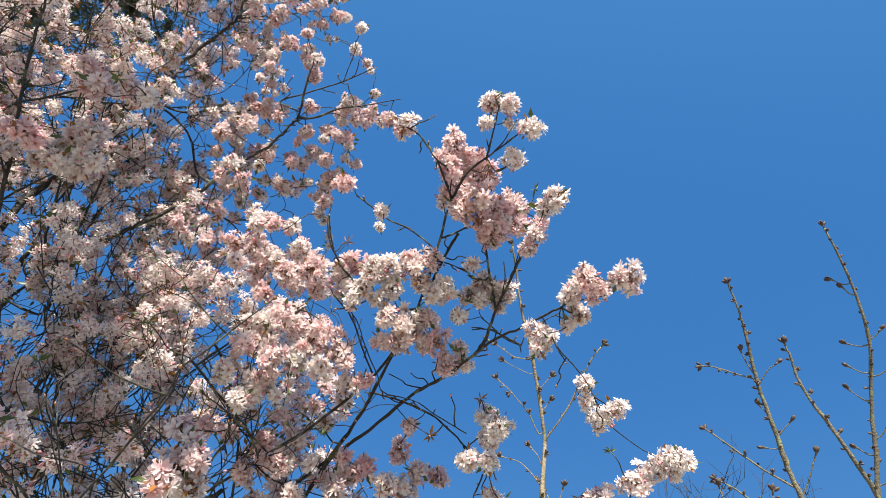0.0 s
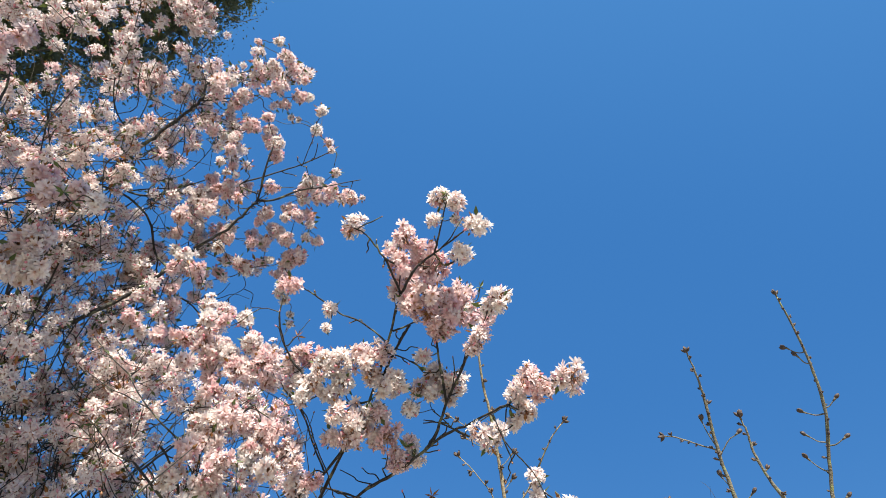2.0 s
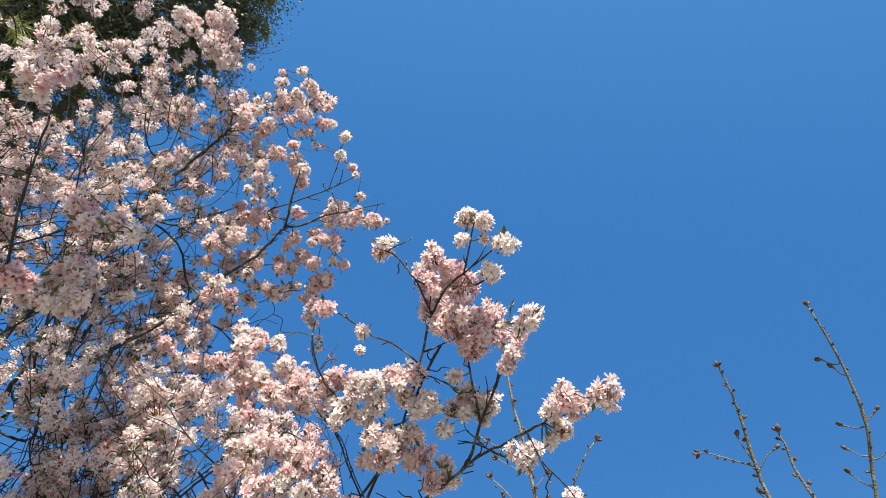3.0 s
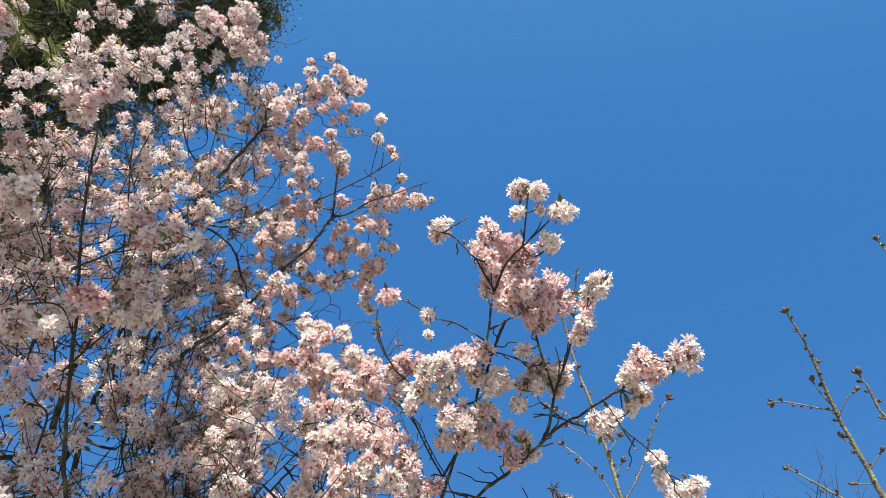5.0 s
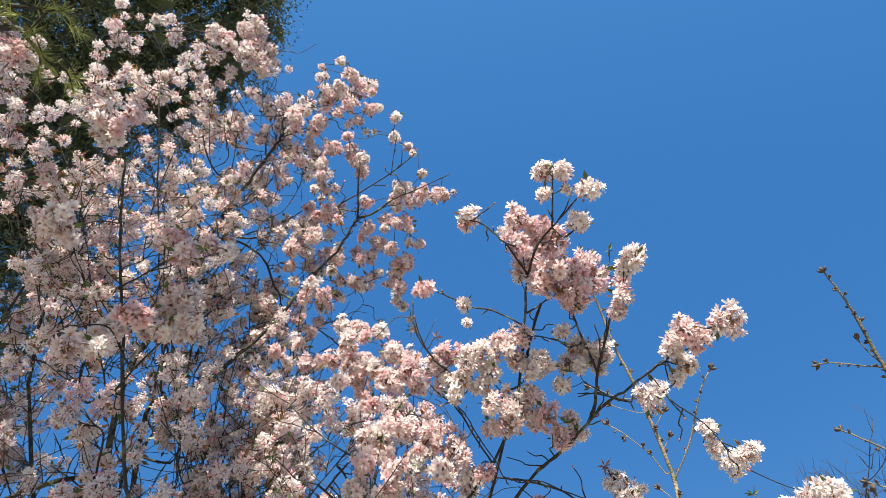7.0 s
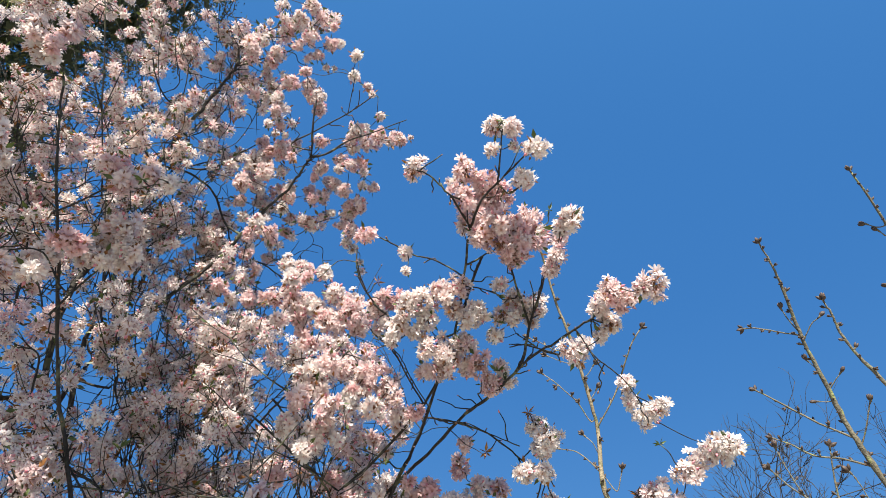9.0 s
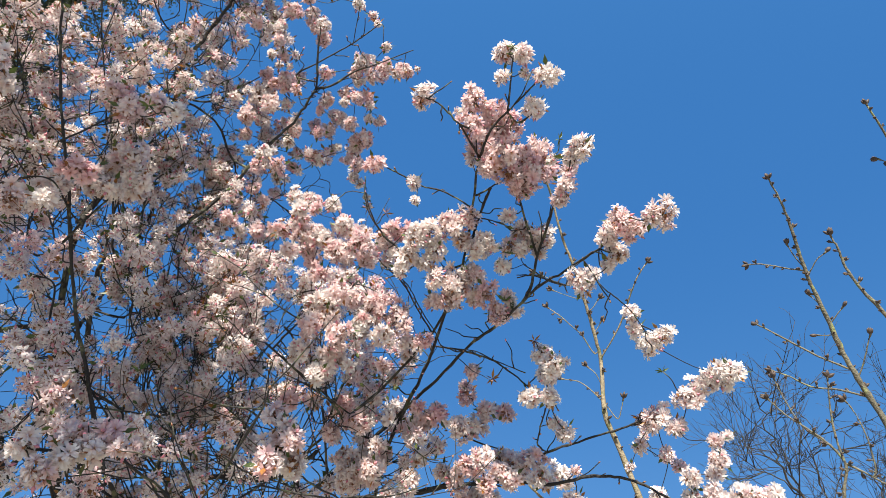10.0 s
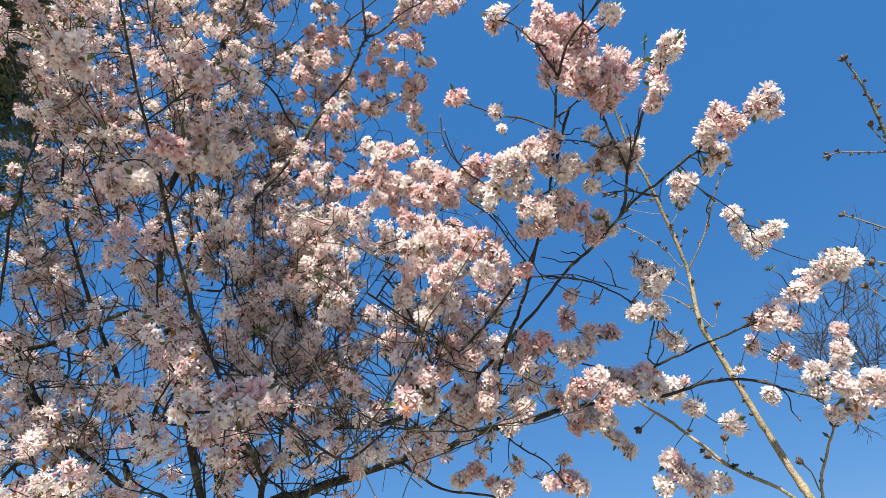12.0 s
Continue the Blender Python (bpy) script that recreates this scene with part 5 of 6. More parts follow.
def web(at, way, far, thick, level):
    """Fine crooked wood that forks, with small buds at its ends."""
    line = [np.array(at, float)]
    bend = rng.normal(size=3) * 0.15
    for k in range(4):
        way = way + bend * 0.5 + rng.normal(size=3) * 0.15 + (0, 0, 0.05)
        way = way / np.linalg.norm(way)
        line.append(line[-1] + way * far / 4)
    twigs.add(*tube(curve(line, 2), thick, thick * 0.6, 4))
    blossoms.add(BUD_V * rng.uniform(0.005, 0.009) @ turned(way).T + line[-1], BUD_F, int(rng.choice((1, 1, 5))))
    if level:
        for k in range(3):
            j = int(rng.integers(1, 5))
            side = (line[j] - line[j - 1]) / (far / 4) + rng.normal(size=3) * 0.7
            web(line[j], side, far * rng.uniform(0.45, 0.8), thick * 0.75, level - 1)


LOW_WOOD = [w for w in SAMPLES["cherry"] if w[0].z > 1.85 and w[0].z < 2.45 and w[0].x > -1.4 and w[0].x < -0.22 and w[0].y > 0.95]
for k in range(64):
    spot, thick = LOW_WOOD[int(rng.integers(0, len(LOW_WOOD)))]
    web(spot, rng.normal(size=3) + (0, 0, 0.3), rng.uniform(0.14, 0.3), 0.0021, 2)
rng = np.random.default_rng(8)
# an unseen limb, added leaning back over the viewer to shade the nearest boughs
shade_limb = limb(cherry, "limb", [TRUNK_TOP, (-1.75, 1.00, 1.75), (-1.70, 0.35, 2.60), (-1.20, -0.12, 3.25), (-0.50, -0.22, 3.44), (0.10, -0.20, 3.34)], 0.0300, 0.0060)
for k in range(20):
    at = shade_limb[len(shade_limb) - 1 - (k + 4) * len(shade_limb) // 40]
    end = at + (rng.uniform(-0.25, 0.2), rng.uniform(-0.15, 0.4), rng.uniform(-0.25, 0.4))
    bough([at, (at + end) / 2 + (0, 0, 0.04), end], 0.0060, 0.0030, 0.17, 18, 0.040, 0.10, clusters=SHADE_CLUSTERS)
# more added boughs out of view, aimed to shade chosen blossoms
for k in range(9):
    at = shade_limb[len(shade_limb) - 1 - k]
    end = Vector((rng.uniform(-0.45, 0.1), rng.uniform(-0.35, -0.08), rng.uniform(2.88, 3.12)))
    bough([at, (Vector(at) + end) / 2, end], 0.0050, 0.0020, 0.13, 14, 0.040, 0.40, clusters=SHADE_CLUSTERS)
for k in range(5):
    at = shade_limb[len(shade_limb) - 2 - k]
    end = Vector((rng.uniform(-0.29, -0.12), rng.uniform(-0.25, -0.08), rng.uniform(2.98, 3.10)))
    bough([at, (Vector(at) + end) / 2, end], 0.0050, 0.0020, 0.09, 12, 0.040, 0.60, clusters=SHADE_CLUSTERS)
for k in range(4):
    at = shade_limb[len(shade_limb) - 2 - 2 * k]
    end = Vector((rng.uniform(-0.38, -0.2), rng.uniform(-0.25, -0.05), rng.uniform(3.46, 3.6)))
    bough([at, (Vector(at) + end) / 2, end], 0.0050, 0.0020, 0.10, 12, 0.040, 0.50, clusters=SHADE_CLUSTERS)
for k in range(4):
    at = shade_limb[len(shade_limb) - 2 - k]
    end = Vector((rng.uniform(-0.12, 0.12), rng.uniform(-0.25, -0.05), rng.uniform(3.42, 3.68)))
    bough([at, (Vector(at) + end) / 2, end], 0.0050, 0.0020, 0.11, 10, 0.040, 0.40, clusters=SHADE_CLUSTERS)
for k in range(4):
    bough([shade_limb[-1], (-0.02, -0.10, 3.15), (rng.uniform(-0.1, 0.15), rng.uniform(-0.05, 0.1), rng.uniform(2.95, 3.1))], 0.0050, 0.0020, 0.11, 14, 0.040, 0.55, clusters=SHADE_CLUSTERS)
rosette(0.082, 1.498, 2.250, 0.024, False)
rosette(0.153, 1.357, 2.370, 0.027, True)
rosette(0.199, 1.442, 2.301, 0.021, False)
rosette(0.186, 1.282, 2.443, 0.018, True)
rosette(0.293, 0.925, 2.688, 0.016, True)
rosette(0.347, 1.071, 2.547, 0.018, True)
rosette(0.468, 1.555, 2.233, 0.021, True)
rosette(-0.078, 1.178, 2.553, 0.019, False)
rosette(0.396, 1.598, 2.147, 0.024, False)
rosette(-0.176, 1.253, 2.293, 0.022, True)
rosette(-0.159, 1.473, 2.250, 0.021, True)
rosette(-0.401, 1.638, 2.123, 0.024, True)
rosette(-0.185, 1.725, 1.934, 0.026, False)
rosette(-0.106, 1.708, 1.957, 0.016, False)
rosette(-0.380, 0.735, 2.531, 0.024, True)
rosette(-0.497, 1.208, 2.372, 0.022, True)
rosette(-0.545, 1.072, 2.173, 0.026, True)
part("twig_tangle", twigs.mesh("twig_tangle", [BARK]), cherry, "thin dark twigs", kind="stuff")
part("blossom_mass", blossoms.mesh("blossom_mass", MATS), cherry, "pale pink blossoms", kind="stuff")


# ---- the budding trees ----
PLUMP_V = np.array([(r * math.cos(a), r * math.sin(a), z) for z, r in ((-0.5, 0.13), (-0.18, 0.28), (0.16, 0.26), (0.42, 0.13)) for a in np.linspace(0, 2 * math.pi, 6, endpoint=False)] + [(0, 0, 0.6)])
PLUMP_F = [(6 * i + k, 6 * i + (k + 1) % 6, 6 * i + 6 + (k + 1) % 6, 6 * i + 6 + k) for i in range(3) for k in range(6)] + [(18 + k, 18 + (k + 1) % 6, 24) for k in range(6)]


def bud_mesh(count, size):
    """A short spur that ends in a few plump scaly buds."""
    p = Pile()
    V, F = tube([(0, 0, 0), (0, 0, size * 0.3), (0, 0, size * 0.55)], size * 0.13, size * 0.15, 6, 0.1)
    p.add(V, F, 0)
    for k in range(count):
        d = np.array([rng.normal() * 0.5, rng.normal() * 0.5, 1.0 if k == 0 else 0.8])
        if k == 0:
            d[:2] = 0
        d /= np.linalg.norm(d)
        turn = turned(d, rng.uniform(0, 6))
        V = PLUMP_V * (0.9, 0.9, 0.95) * size * rng.uniform(0.6, 1.0) @ turn.T + d * size * 0.45 + (0, 0, size * 0.4)
        p.add(V, PLUMP_F, 1)
    return p


def with_buds(tree, key, step, size):
    """Bud clusters at the tips and along the wood."""
    bark = BARKS[key]
    shapes = [bud_mesh(n, size).mesh("bud", [bark, BUD_SCALE]) for n in (2, 3, 4, 5, 6)]
    for line, r0, r1, name in TIPS[key]:
        way = line[-1] - line[-2]
        spots = [(line[-1], way, 4 if name != "twig" else 3, 1.15)]
        if name != "twig":
            far = np.concatenate([[0], np.cumsum(np.linalg.norm(np.diff(line, axis=0), axis=1))])
            s = far[-1] - step * 0.5
            while s > max(0, far[-1] - 24 * step):
                at = np.array([np.interp(s, far, line[:, c]) for c in range(3)])
                d = rng.normal(size=3)
                d -= way * (d @ way) / (way @ way)
                d = d / np.linalg.norm(d) + 0.6 * way / np.linalg.norm(way)
                spots.append((at, d, int(rng.integers(0, 3)), rng.uniform(0.6, 1.0)))
                s -= step * rng.uniform(0.6, 1.5)
        for at, d, k, s in spots:
            m = Matrix.Translation(Vector(at) - tree.location) @ Matrix(turned(d, rng.uniform(0, 6)).tolist()).to_4x4() @ Matrix.Scale(s, 4)
            part("bud", shapes[k], tree, place=m)


budding = thing("young_tree", (YOUNG_X, YOUNG_Y, 0), "young tree with bare tan shoots and brown buds", "tree")
budding["key"] = "budding"
BUD_TOP = Vector((0.464, 2.125, 1.558))
limb(budding, "trunk", [(YOUNG_X, YOUNG_Y, -0.1), (YOUNG_X + 0.03, YOUNG_Y, 0.4), BUD_TOP * 0.5 + Vector((YOUNG_X, YOUNG_Y, 0.5)) * 0.5, BUD_TOP], 0.07, 0.046, 12)
limb(budding, "limb", [(0.467, 2.135, 1.573), (0.453, 2.103, 1.714), (0.424, 2.101, 1.830), (0.409, 2.097, 1.892), (0.389, 2.087, 1.984), (0.364, 2.064, 2.113), (0.336, 2.029, 2.249), (0.319, 2.001, 2.335), (0.338, 1.989, 2.485), (0.336, 1.949, 2.577), (0.328, 1.907, 2.662), (0.314, 1.842, 2.782), (0.298, 1.798, 2.862), (0.289, 1.719, 2.975), (0.283, 1.665, 3.032)], 0.0115, 0.0030)
limb(budding, "branch", [(0.340, 1.981, 2.500), (0.411, 1.929, 2.569), (0.468, 1.867, 2.644), (0.496, 1.834, 2.679), (0.530, 1.810, 2.708)], 0.0028, 0.0020)
limb(budding, "branch", [(0.321, 1.977, 2.523), (0.296, 1.950, 2.577), (0.268, 1.937, 2.612), (0.239, 1.918, 2.644), (0.209, 1.907, 2.671)], 0.0020, 0.0013)
limb(budding, "branch", [(0.331, 2.031, 2.359), (0.297, 2.013, 2.406), (0.261, 1.998, 2.440), (0.215, 1.991, 2.454)], 0.0018, 0.0013)
limb(budding, "branch", [(0.316, 1.875, 2.724), (0.263, 1.870, 2.732), (0.223, 1.852, 2.757), (0.190, 1.839, 2.774)], 0.0018, 0.0013)
limb(budding, "twig", [(0.306, 1.895, 2.683), (0.273, 1.886, 2.697), (0.237, 1.874, 2.715)], 0.0013, 0.0010)
limb(budding, "twig", [(0.326, 1.916, 2.635), (0.348, 1.908, 2.647), (0.367, 1.897, 2.664)], 0.0015, 0.0013)
limb(budding, "twig", [(0.336, 1.949, 2.577), (0.350, 1.941, 2.590), (0.360, 1.935, 2.600)], 0.0013, 0.0013)
limb(budding, "twig", [(0.325, 2.009, 2.428), (0.315, 1.995, 2.459), (0.298, 1.987, 2.478)], 0.0015, 0.0013)
limb(budding, "twig", [(0.353, 2.044, 2.324), (0.371, 2.032, 2.352), (0.379, 2.025, 2.370)], 0.0015, 0.0013)
limb(budding, "branch", [(0.453, 2.103, 1.714), (0.365, 1.933, 1.824), (0.274, 1.906, 1.891), (0.216, 1.871, 1.952), (0.158, 1.858, 2.026), (0.104, 1.845, 2.081), (0.073, 1.833, 2.124)], 0.0051, 0.0030)
limb(budding, "branch", [(0.453, 2.103, 1.714), (0.438, 1.981, 1.827), (0.477, 1.907, 1.903), (0.499, 1.867, 1.937)], 0.0036, 0.0027)
limb(budding, "twig", [(0.435, 1.981, 1.833), (0.434, 1.978, 1.870), (0.427, 1.977, 1.887)], 0.0018, 0.0017)
limb(budding, "twig", [(0.274, 1.906, 1.891), (0.253, 1.906, 1.906), (0.228, 1.904, 1.930)], 0.0018, 0.0017)
limb(budding, "twig", [(0.258, 1.892, 1.919), (0.257, 1.889, 1.939), (0.261, 1.886, 1.956)], 0.0015, 0.0013)
limb(budding, "twig", [(0.117, 1.852, 2.056), (0.098, 1.854, 2.043), (0.085, 1.856, 2.035)], 0.0015, 0.0013)
with_buds(budding, "budding", 0.048, 0.019)
upright = thing("bare_tree", (BARE_X, BARE_Y, 0), "leafless grey tree with upright shoots and swelling buds", "tree")
upright["key"] = "upright"
TWIG_TOP = Vector((1.204, 2.555, 1.818))
limb(upright, "trunk", [(BARE_X, BARE_Y, -0.1), (BARE_X - 0.03, BARE_Y, 0.5), TWIG_TOP * 0.5 + Vector((BARE_X, BARE_Y, 0.5)) * 0.5, TWIG_TOP], 0.10, 0.05, 12)
limb(upright, "limb", [(1.204, 2.555, 1.818), (1.180, 2.364, 2.067), (1.144, 2.291, 2.221), (1.113, 2.252, 2.380), (1.089, 2.218, 2.491), (1.076, 2.174, 2.599), (1.054, 2.104, 2.744), (1.043, 2.020, 2.882), (1.031, 1.963, 2.967), (1.013, 1.921, 3.030)], 0.0127, 0.0025)
limb(upright, "branch", [(1.058, 2.095, 2.756), (1.000, 2.099, 2.788), (0.939, 2.102, 2.821), (0.907, 2.106, 2.831)], 0.0030, 0.0020)
limb(upright, "branch", [(1.096, 2.230, 2.454), (1.020, 2.233, 2.519), (0.943, 2.225, 2.595), (0.903, 2.219, 2.635), (0.885, 2.217, 2.650)], 0.0035, 0.0023)
limb(upright, "twig", [(1.052, 2.092, 2.765), (1.032, 2.071, 2.812), (1.023, 2.056, 2.841)], 0.0023, 0.0018)
limb(upright, "twig", [(1.059, 2.098, 2.750), (1.089, 2.068, 2.780), (1.108, 2.054, 2.787)], 0.0023, 0.0018)
limb(upright, "twig", [(1.074, 2.157, 2.634), (1.061, 2.146, 2.665), (1.050, 2.140, 2.684)], 0.0023, 0.0015)
limb(upright, "twig", [(1.079, 2.173, 2.598), (1.100, 2.155, 2.615), (1.115, 2.143, 2.626)], 0.0023, 0.0015)
limb(upright, "twig", [(1.081, 2.189, 2.563), (1.059, 2.196, 2.568), (1.044, 2.199, 2.573)], 0.0020, 0.0015)
limb(upright, "twig", [(1.102, 2.239, 2.427), (1.133, 2.206, 2.475), (1.155, 2.178, 2.517), (1.161, 2.170, 2.528)], 0.0025, 0.0018)
limb(upright, "branch", [(1.111, 2.256, 2.373), (1.048, 2.267, 2.411), (0.978, 2.281, 2.439), (0.926, 2.280, 2.485), (0.891, 2.281, 2.508)], 0.0035, 0.0020)
limb(upright, "limb", [(1.163, 2.342, 1.939), (1.199, 2.045, 2.251), (1.131, 1.938, 2.462), (1.093, 1.910, 2.553), (1.072, 1.881, 2.622), (1.067, 1.855, 2.668), (1.059, 1.838, 2.701)], 0.0076, 0.0023)
limb(upright, "limb", [(1.468, 2.366, 2.096), (1.392, 2.369, 2.243), (1.335, 2.287, 2.411), (1.358, 2.215, 2.548), (1.379, 2.132, 2.683), (1.405, 2.023, 2.829), (1.397, 1.947, 2.938), (1.373, 1.869, 3.050), (1.337, 1.796, 3.153)], 0.0101, 0.0028)
limb(upright, "twig", [(1.405, 2.023, 2.829), (1.381, 2.036, 2.833), (1.358, 2.041, 2.846)], 0.0025, 0.0018)
limb(upright, "twig", [(1.390, 2.080, 2.757), (1.370, 2.086, 2.767), (1.351, 2.086, 2.785)], 0.0025, 0.0018)
limb(upright, "twig", [(1.395, 2.083, 2.748), (1.411, 2.074, 2.746), (1.429, 2.059, 2.752)], 0.0025, 0.0018)
limb(upright, "twig", [(1.407, 2.011, 2.844), (1.418, 2.005, 2.843), (1.430, 1.991, 2.851)], 0.0025, 0.0018)
limb(upright, "twig", [(1.380, 2.131, 2.682), (1.358, 2.134, 2.700), (1.337, 2.130, 2.726)], 0.0025, 0.0018)
limb(upright, "twig", [(1.371, 2.186, 2.591), (1.382, 2.177, 2.595), (1.396, 2.163, 2.608)], 0.0025, 0.0018)
limb(upright, "twig", [(1.358, 2.215, 2.548), (1.340, 2.221, 2.555), (1.324, 2.222, 2.572)], 0.0025, 0.0018)
limb(upright, "twig", [(1.382, 1.910, 2.996), (1.364, 1.917, 3.002), (1.347, 1.916, 3.017)], 0.0025, 0.0018)
limb(upright, "twig", [(1.392, 1.931, 2.962), (1.380, 1.933, 2.970), (1.369, 1.927, 2.986)], 0.0025, 0.0018)
limb(upright, "twig", [(1.350, 2.254, 2.472), (1.365, 2.244, 2.476), (1.382, 2.229, 2.488)], 0.0025, 0.0018)
limb(upright, "limb", [(0.857, 2.257, 1.820), (0.883, 2.229, 1.979), (0.918, 2.195, 2.093), (0.943, 2.171, 2.155), (0.923, 2.162, 2.212), (0.883, 2.159, 2.264), (0.839, 2.156, 2.314), (0.810, 2.148, 2.358)], 0.0065, 0.0018)
limb(upright, "branch", [(0.943, 2.171, 2.155), (0.942, 2.152, 2.225), (0.951, 2.124, 2.301), (0.967, 2.091, 2.375)], 0.0036, 0.0018)
limb(upright, "branch", [(0.923, 2.162, 2.212), (0.872, 2.159, 2.276), (0.850, 2.141, 2.347), (0.838, 2.121, 2.408)], 0.0027, 0.0015)
limb(upright, "branch", [(0.944, 2.170, 2.160), (0.977, 2.165, 2.131), (1.006, 2.162, 2.102)], 0.0036, 0.0024)
limb(upright, "branch", [(1.004, 2.155, 2.132), (1.011, 2.132, 2.205), (1.006, 2.115, 2.268), (0.995, 2.106, 2.306)], 0.0027, 0.0015)
with_buds(upright, "upright", 0.034, 0.021)


# ---- the far bare tree ----
def far_tree():
    foot = Vector((2.04, 6.19, 0))
    tree = thing("winter_tree", foot, "far leafless tree with a haze of fine brown twigs", "tree")
    fork = Vector((2.04, 6.19, 1.61))
    p, fine = Pile(), Pile()
    p.add(*tube(curve([foot + Vector((0, 0, -0.1)), foot.lerp(fork, 0.5) + Vector((0.05, 0, 0)), fork], 5), 0.085, 0.05, 10))
    part("trunk", p.mesh("trunk", [GREY_BARK]), tree)

    def sprig(at, way, far, thick, level):
        """Fine wood that forks again and again, each twig a little crooked."""
        way = way / np.linalg.norm(way)
        line, bend = [np.array(at)], rng.normal(size=3) * 0.16
        for k in range(4):
            way = way + bend * 0.5 + rng.normal(size=3) * 0.13 + (0, 0, 0.06)
            way /= np.linalg.norm(way)
            line.append(line[-1] + way * far / 4)
        fine.add(*tube(line, thick, thick * 0.6, 4 if level > 1 else 3))
        fine.add(BUD_V * thick * 3.2 @ turned(way).T + line[-1], BUD_F)
        if level:
            for k in range(4 if level > 1 else 5):
                j = int(rng.integers(1, 5))
                side = (line[j] - line[j - 1]) / (far / 4) + rng.normal(size=3) * 0.55
                sprig(line[j], side, far * rng.uniform(0.4, 0.7), thick * 0.7, level - 1)

    for points, r0, r1 in (
        ([fork, (2.04, 6.16, 2.12), (1.94, 6.12, 2.67), (1.8, 6.11, 2.95), (1.67, 6.07, 3.24), (1.66, 5.97, 3.56), (1.63, 5.87, 3.86)], 0.032, 0.006),
        ([(1.94, 6.12, 2.67), (1.91, 6.06, 3.03), (1.95, 5.98, 3.29), (2.06, 5.9, 3.45)], 0.016, 0.005),
        ([fork, (2.18, 6.12, 2.1), (2.14, 6.08, 2.54), (1.96, 6.1, 2.79), (1.7, 6.13, 2.93), (1.51, 6.15, 3.04)], 0.022, 0.005),
        ([fork, (2.18, 6.12, 2.1), (2.21, 6.06, 2.53), (2.28, 5.98, 2.86), (2.28, 5.92, 3.12)], 0.022, 0.005),
        ([fork, (2.31, 6.08, 2.08), (2.42, 6.0, 2.49), (2.5, 5.89, 2.89), (2.61, 5.74, 3.29)], 0.022, 0.005),
        ([(2.14, 6.08, 2.54), (1.78, 5.98, 2.75), (1.63, 5.66, 3.19), (1.60, 5.45, 3.50)], 0.014, 0.004),
        ([(1.8, 6.11, 2.95), (1.66, 6.1, 3.13), (1.49, 6.1, 3.26), (1.36, 6.09, 3.38)], 0.012, 0.004),
    ):
        line = curve(points, 5)
        line[1:-1] += rng.normal(size=(len(line) - 2, 3)) * 0.018
        q = Pile()
        q.add(*tube(line, r0 * 0.62, r1 * 0.75, 7, 0.05))
        part("limb", q.mesh("limb", [WINTER_BARK]), tree)
        for k in range(9):
            i = int(rng.integers(len(line) // 5, len(line)))
            way = line[i] - line[i - 1]
            sprig(line[i], way / np.linalg.norm(way) + rng.normal(size=3) * 0.6, rng.uniform(0.28, 0.62), 0.0046, 2)
    part("twig_haze", fine.mesh("twig_haze", [WINTER_BARK]), tree, "fine brown twigs", kind="stuff")


far_tree()

# ---- the evergreens ----
BLOBS = []


def canopy(at, r):
    BLOBS.append((np.array(at), r))


canopy((-5.40, -0.04, 11.11), 2.60)
canopy((-4.67, 1.22, 12.02), 1.90)
canopy((-3.87, 1.82, 12.29), 1.00)
canopy((-7.49, 1.00, 9.44), 2.60)
canopy((-6.62, 2.10, 10.69), 1.70)
canopy((-8.24, 2.18, 7.49), 2.40)
canopy((-7.89, 3.11, 9.23), 1.30)
canopy((-4.69, 2.73, 11.74), 0.80)
canopy((-5.58, 2.90, 11.21), 0.90)
canopy((-4.03, 2.51, 12.43), 0.60)
EVERGREEN_AT = Vector((-7.66, 1.65, 9.88))
PINE_AT = Vector((-3.37, 0.34, 3.31))


def evergreen():
    foot = Vector((EVERGREEN_AT.x, EVERGREEN_AT.y, 0))
    tree = thing("evergreen_tree", foot, "tall dark evergreen tree with dense small leaves", "tree")
    p = Pile()
    V, F = tube(curve([foot + Vector((0, 0, -0.2)), foot + Vector((0.1, 0, 3)), foot + Vector((0, 0.1, 7)), foot + Vector((0, 0, EVERGREEN_AT.z + 2.5))], 6), 0.32, 0.12, 14)
    p.add(V, F)
    part("trunk", p.mesh("trunk", [GREY_BARK]), tree)
    leaves = Pile()
    for c, r in BLOBS:
        root = np.array(foot) + (0, 0, max(2.0, c[2] - r * 0.8))
        for k in range(7):
            d = rng.normal(size=3)
            d /= np.linalg.norm(d)
            end = c + d * r * 0.85
            wood = Pile()
            wood.add(*tube(curve([root, (root + end) / 2 + (0, 0, 0.2), end], 5), 0.05, 0.012, 5))
            part("branch", wood.mesh("branch", [GREY_BARK]), tree)
        for k in range(int(420 * r * r)):
            d = rng.normal(size=3)
            d /= np.linalg.norm(d)
            at = c + d * r * rng.uniform(0.25, 1.0) ** 0.5 * (1 + 0.22 * noise.noise(Vector(d * 2.2 + c)))
            for j in range(13):
                b = at + rng.normal(size=3) * 0.10
                V = LEAF_V * (1.0, 1, 1) * rng.uniform(0.035, 0.075) @ turned(rng.normal(size=3) + (0, 0, -0.3), rng.uniform(0, 6)).T + b
                leaves.add(V, [(0, 3, 4), (0, 4, 1)])
        for k in range(int(150 * r * r)):
            d = rng.normal(size=3)
            at = c + d / np.linalg.norm(d) * r * rng.uniform(0.0, 0.8)
            V = LEAF_V * (1.3, 1, 1) * rng.uniform(0.2, 0.38) @ turned(rng.normal(size=3), rng.uniform(0, 6)).T + at
            leaves.add(V, [(0, 3, 4), (0, 4, 1)])
    part("crown", leaves.mesh("crown", [DARK_LEAF]), tree, "dense dark green foliage", kind="stuff")


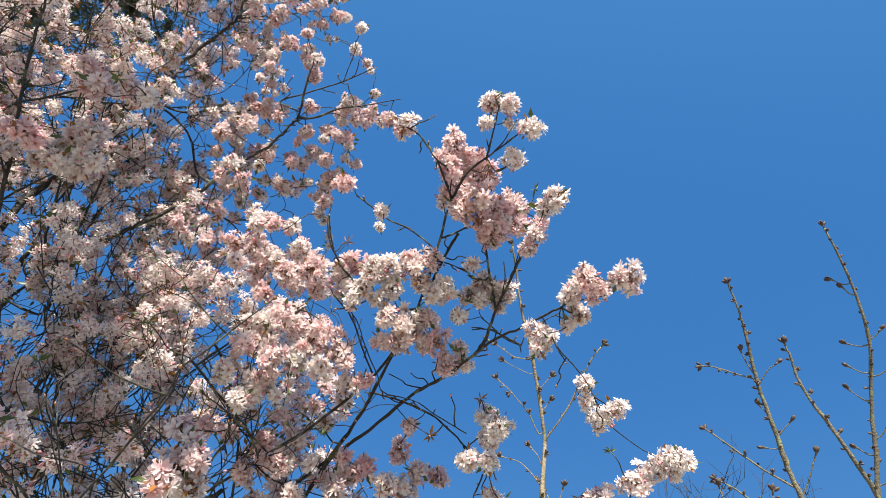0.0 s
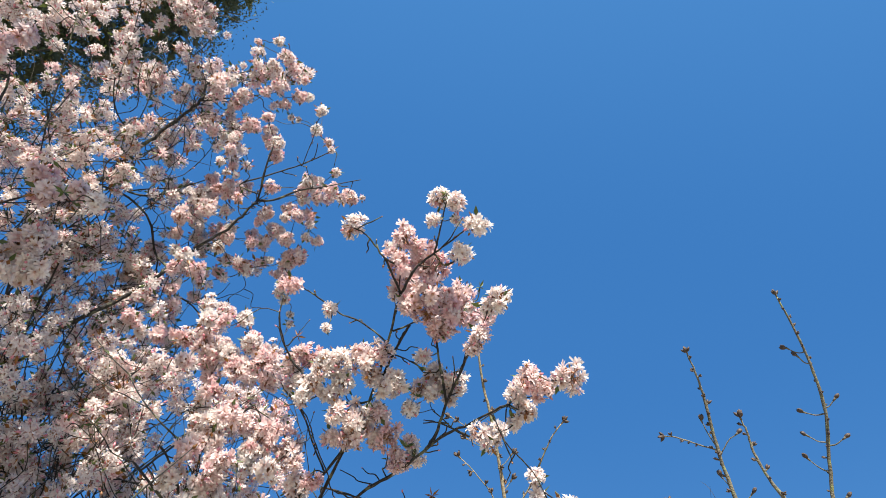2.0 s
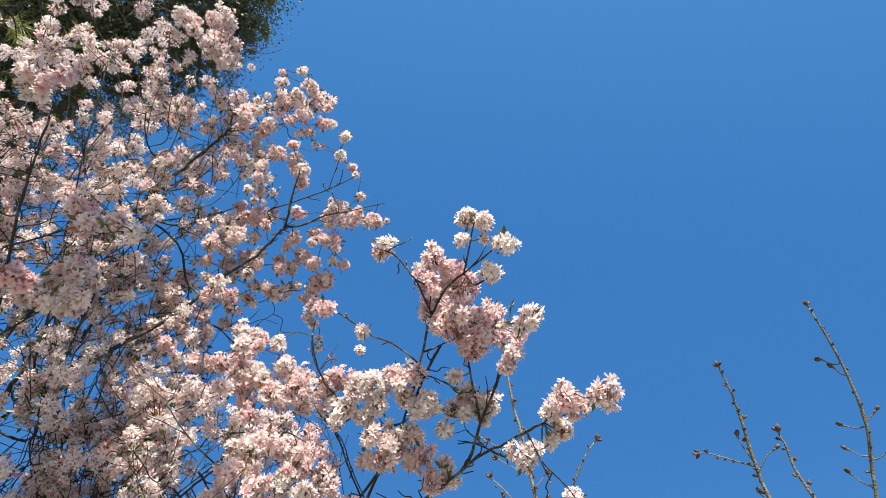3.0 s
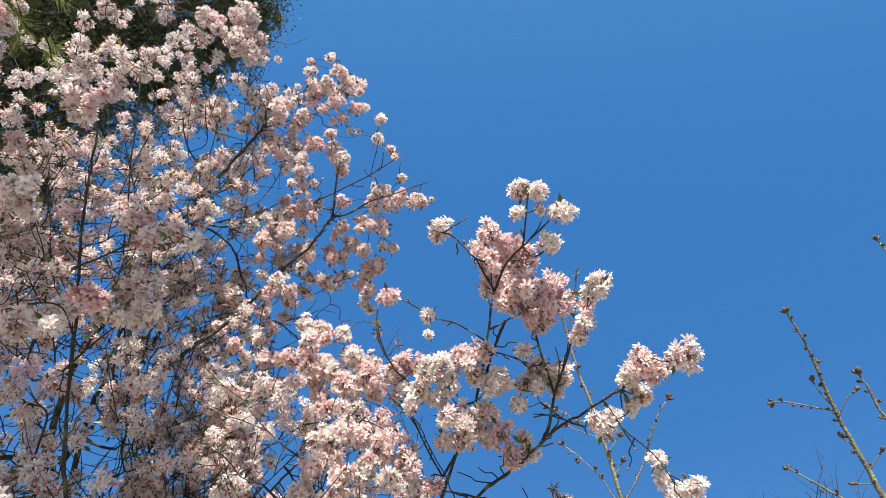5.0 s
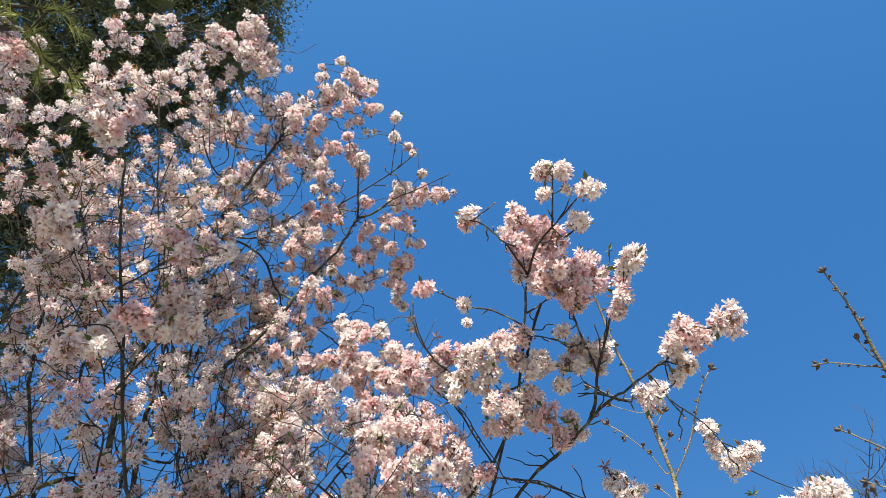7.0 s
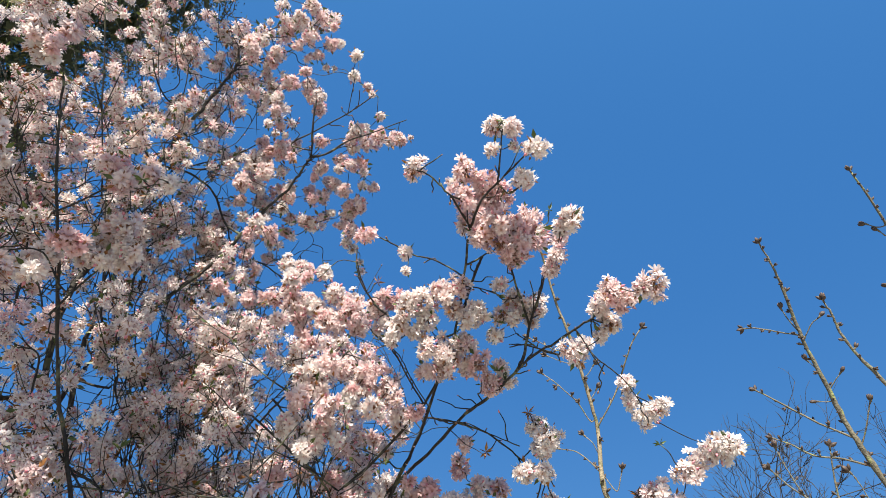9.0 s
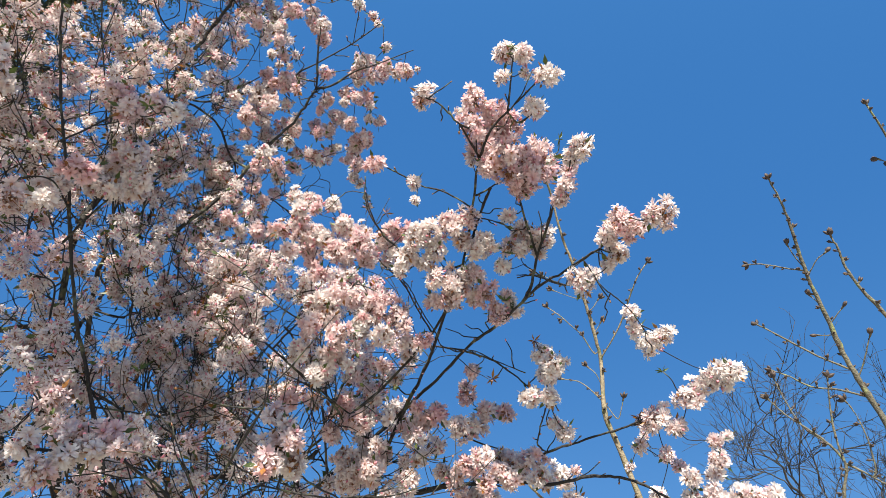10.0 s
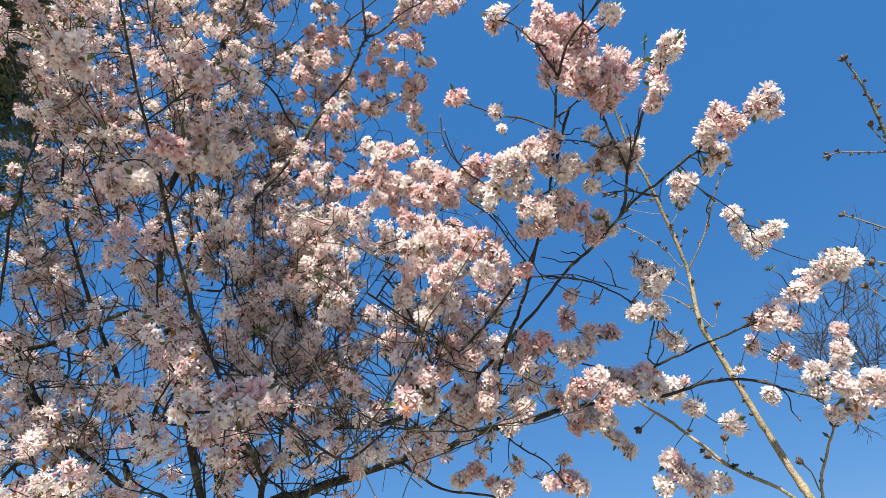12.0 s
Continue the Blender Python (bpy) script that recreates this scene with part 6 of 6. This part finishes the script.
evergreen()
PINE_FOOT = Vector((PINE_AT.x, PINE_AT.y, 0))
pine = thing("pine_tree", PINE_FOOT, "pine tree with long yellow-green needles in tufts", "tree")


def pine_branch(points):
    line = curve(points, 6)
    V, F = tube(line, 0.012, 0.003, 7)
    p = Pile()
    p.add(V, F)
    part("branch", p.mesh("branch", [BARK]), pine)
    tufts = Pile()
    ends = [(line[-1], line[-1] - line[-2])]
    for k in range(5):
        i = int(rng.integers(len(line) // 2, len(line)))
        way = line[i] - line[max(0, i - 1)]
        d = rng.normal(size=3) * 0.7 + way / (np.linalg.norm(way) + 1e-9)
        end = line[i] + d / np.linalg.norm(d) * rng.uniform(0.05, 0.14)
        V, F = tube(curve([line[i], (line[i] + end) / 2 + rng.normal(size=3) * 0.02, end], 3), 0.003, 0.002, 4)
        tufts.add(V, F, 1)
        ends.append((end, d))
    for at, d in ends:
        d = d / np.linalg.norm(d)
        for k in range(52):
            n = d * rng.uniform(0.1, 1.0) + rng.normal(size=3) * 0.5
            n /= np.linalg.norm(n)
            far = rng.uniform(0.04, 0.06)
            side = np.cross(n, rng.normal(size=3))
            side *= 0.0013 / np.linalg.norm(side)
            b = at - d * rng.uniform(0, 0.04)
            tufts.add(np.array([b - side, b + side, b + n * far]), [(0, 1, 2)], 0)
    part("needle_tuft", tufts.mesh("needle_tuft", [NEEDLE, BARK]), pine, "long yellow-green needles", kind="stuff")


pine_branch([(-2.41, 0.08, 3.43), (-1.32, 0.23, 3.34), (-0.95, 0.31, 3.26), (-0.90, 0.35, 3.23), (-0.90, 0.43, 3.23)])
pine_branch([(-2.33, -0.04, 3.53), (-1.16, 0.18, 3.35), (-0.91, 0.28, 3.30), (-0.83, 0.32, 3.29)])
p = Pile()
V, F = tube(curve([PINE_FOOT + Vector((0, 0, -0.2)), PINE_FOOT + Vector((0.1, 0, 3)), PINE_FOOT + Vector((0, 0, PINE_AT.z + 3))], 8), 0.22, 0.09, 14)
p.add(V, F)
part("trunk", p.mesh("trunk", [BARK]), pine)
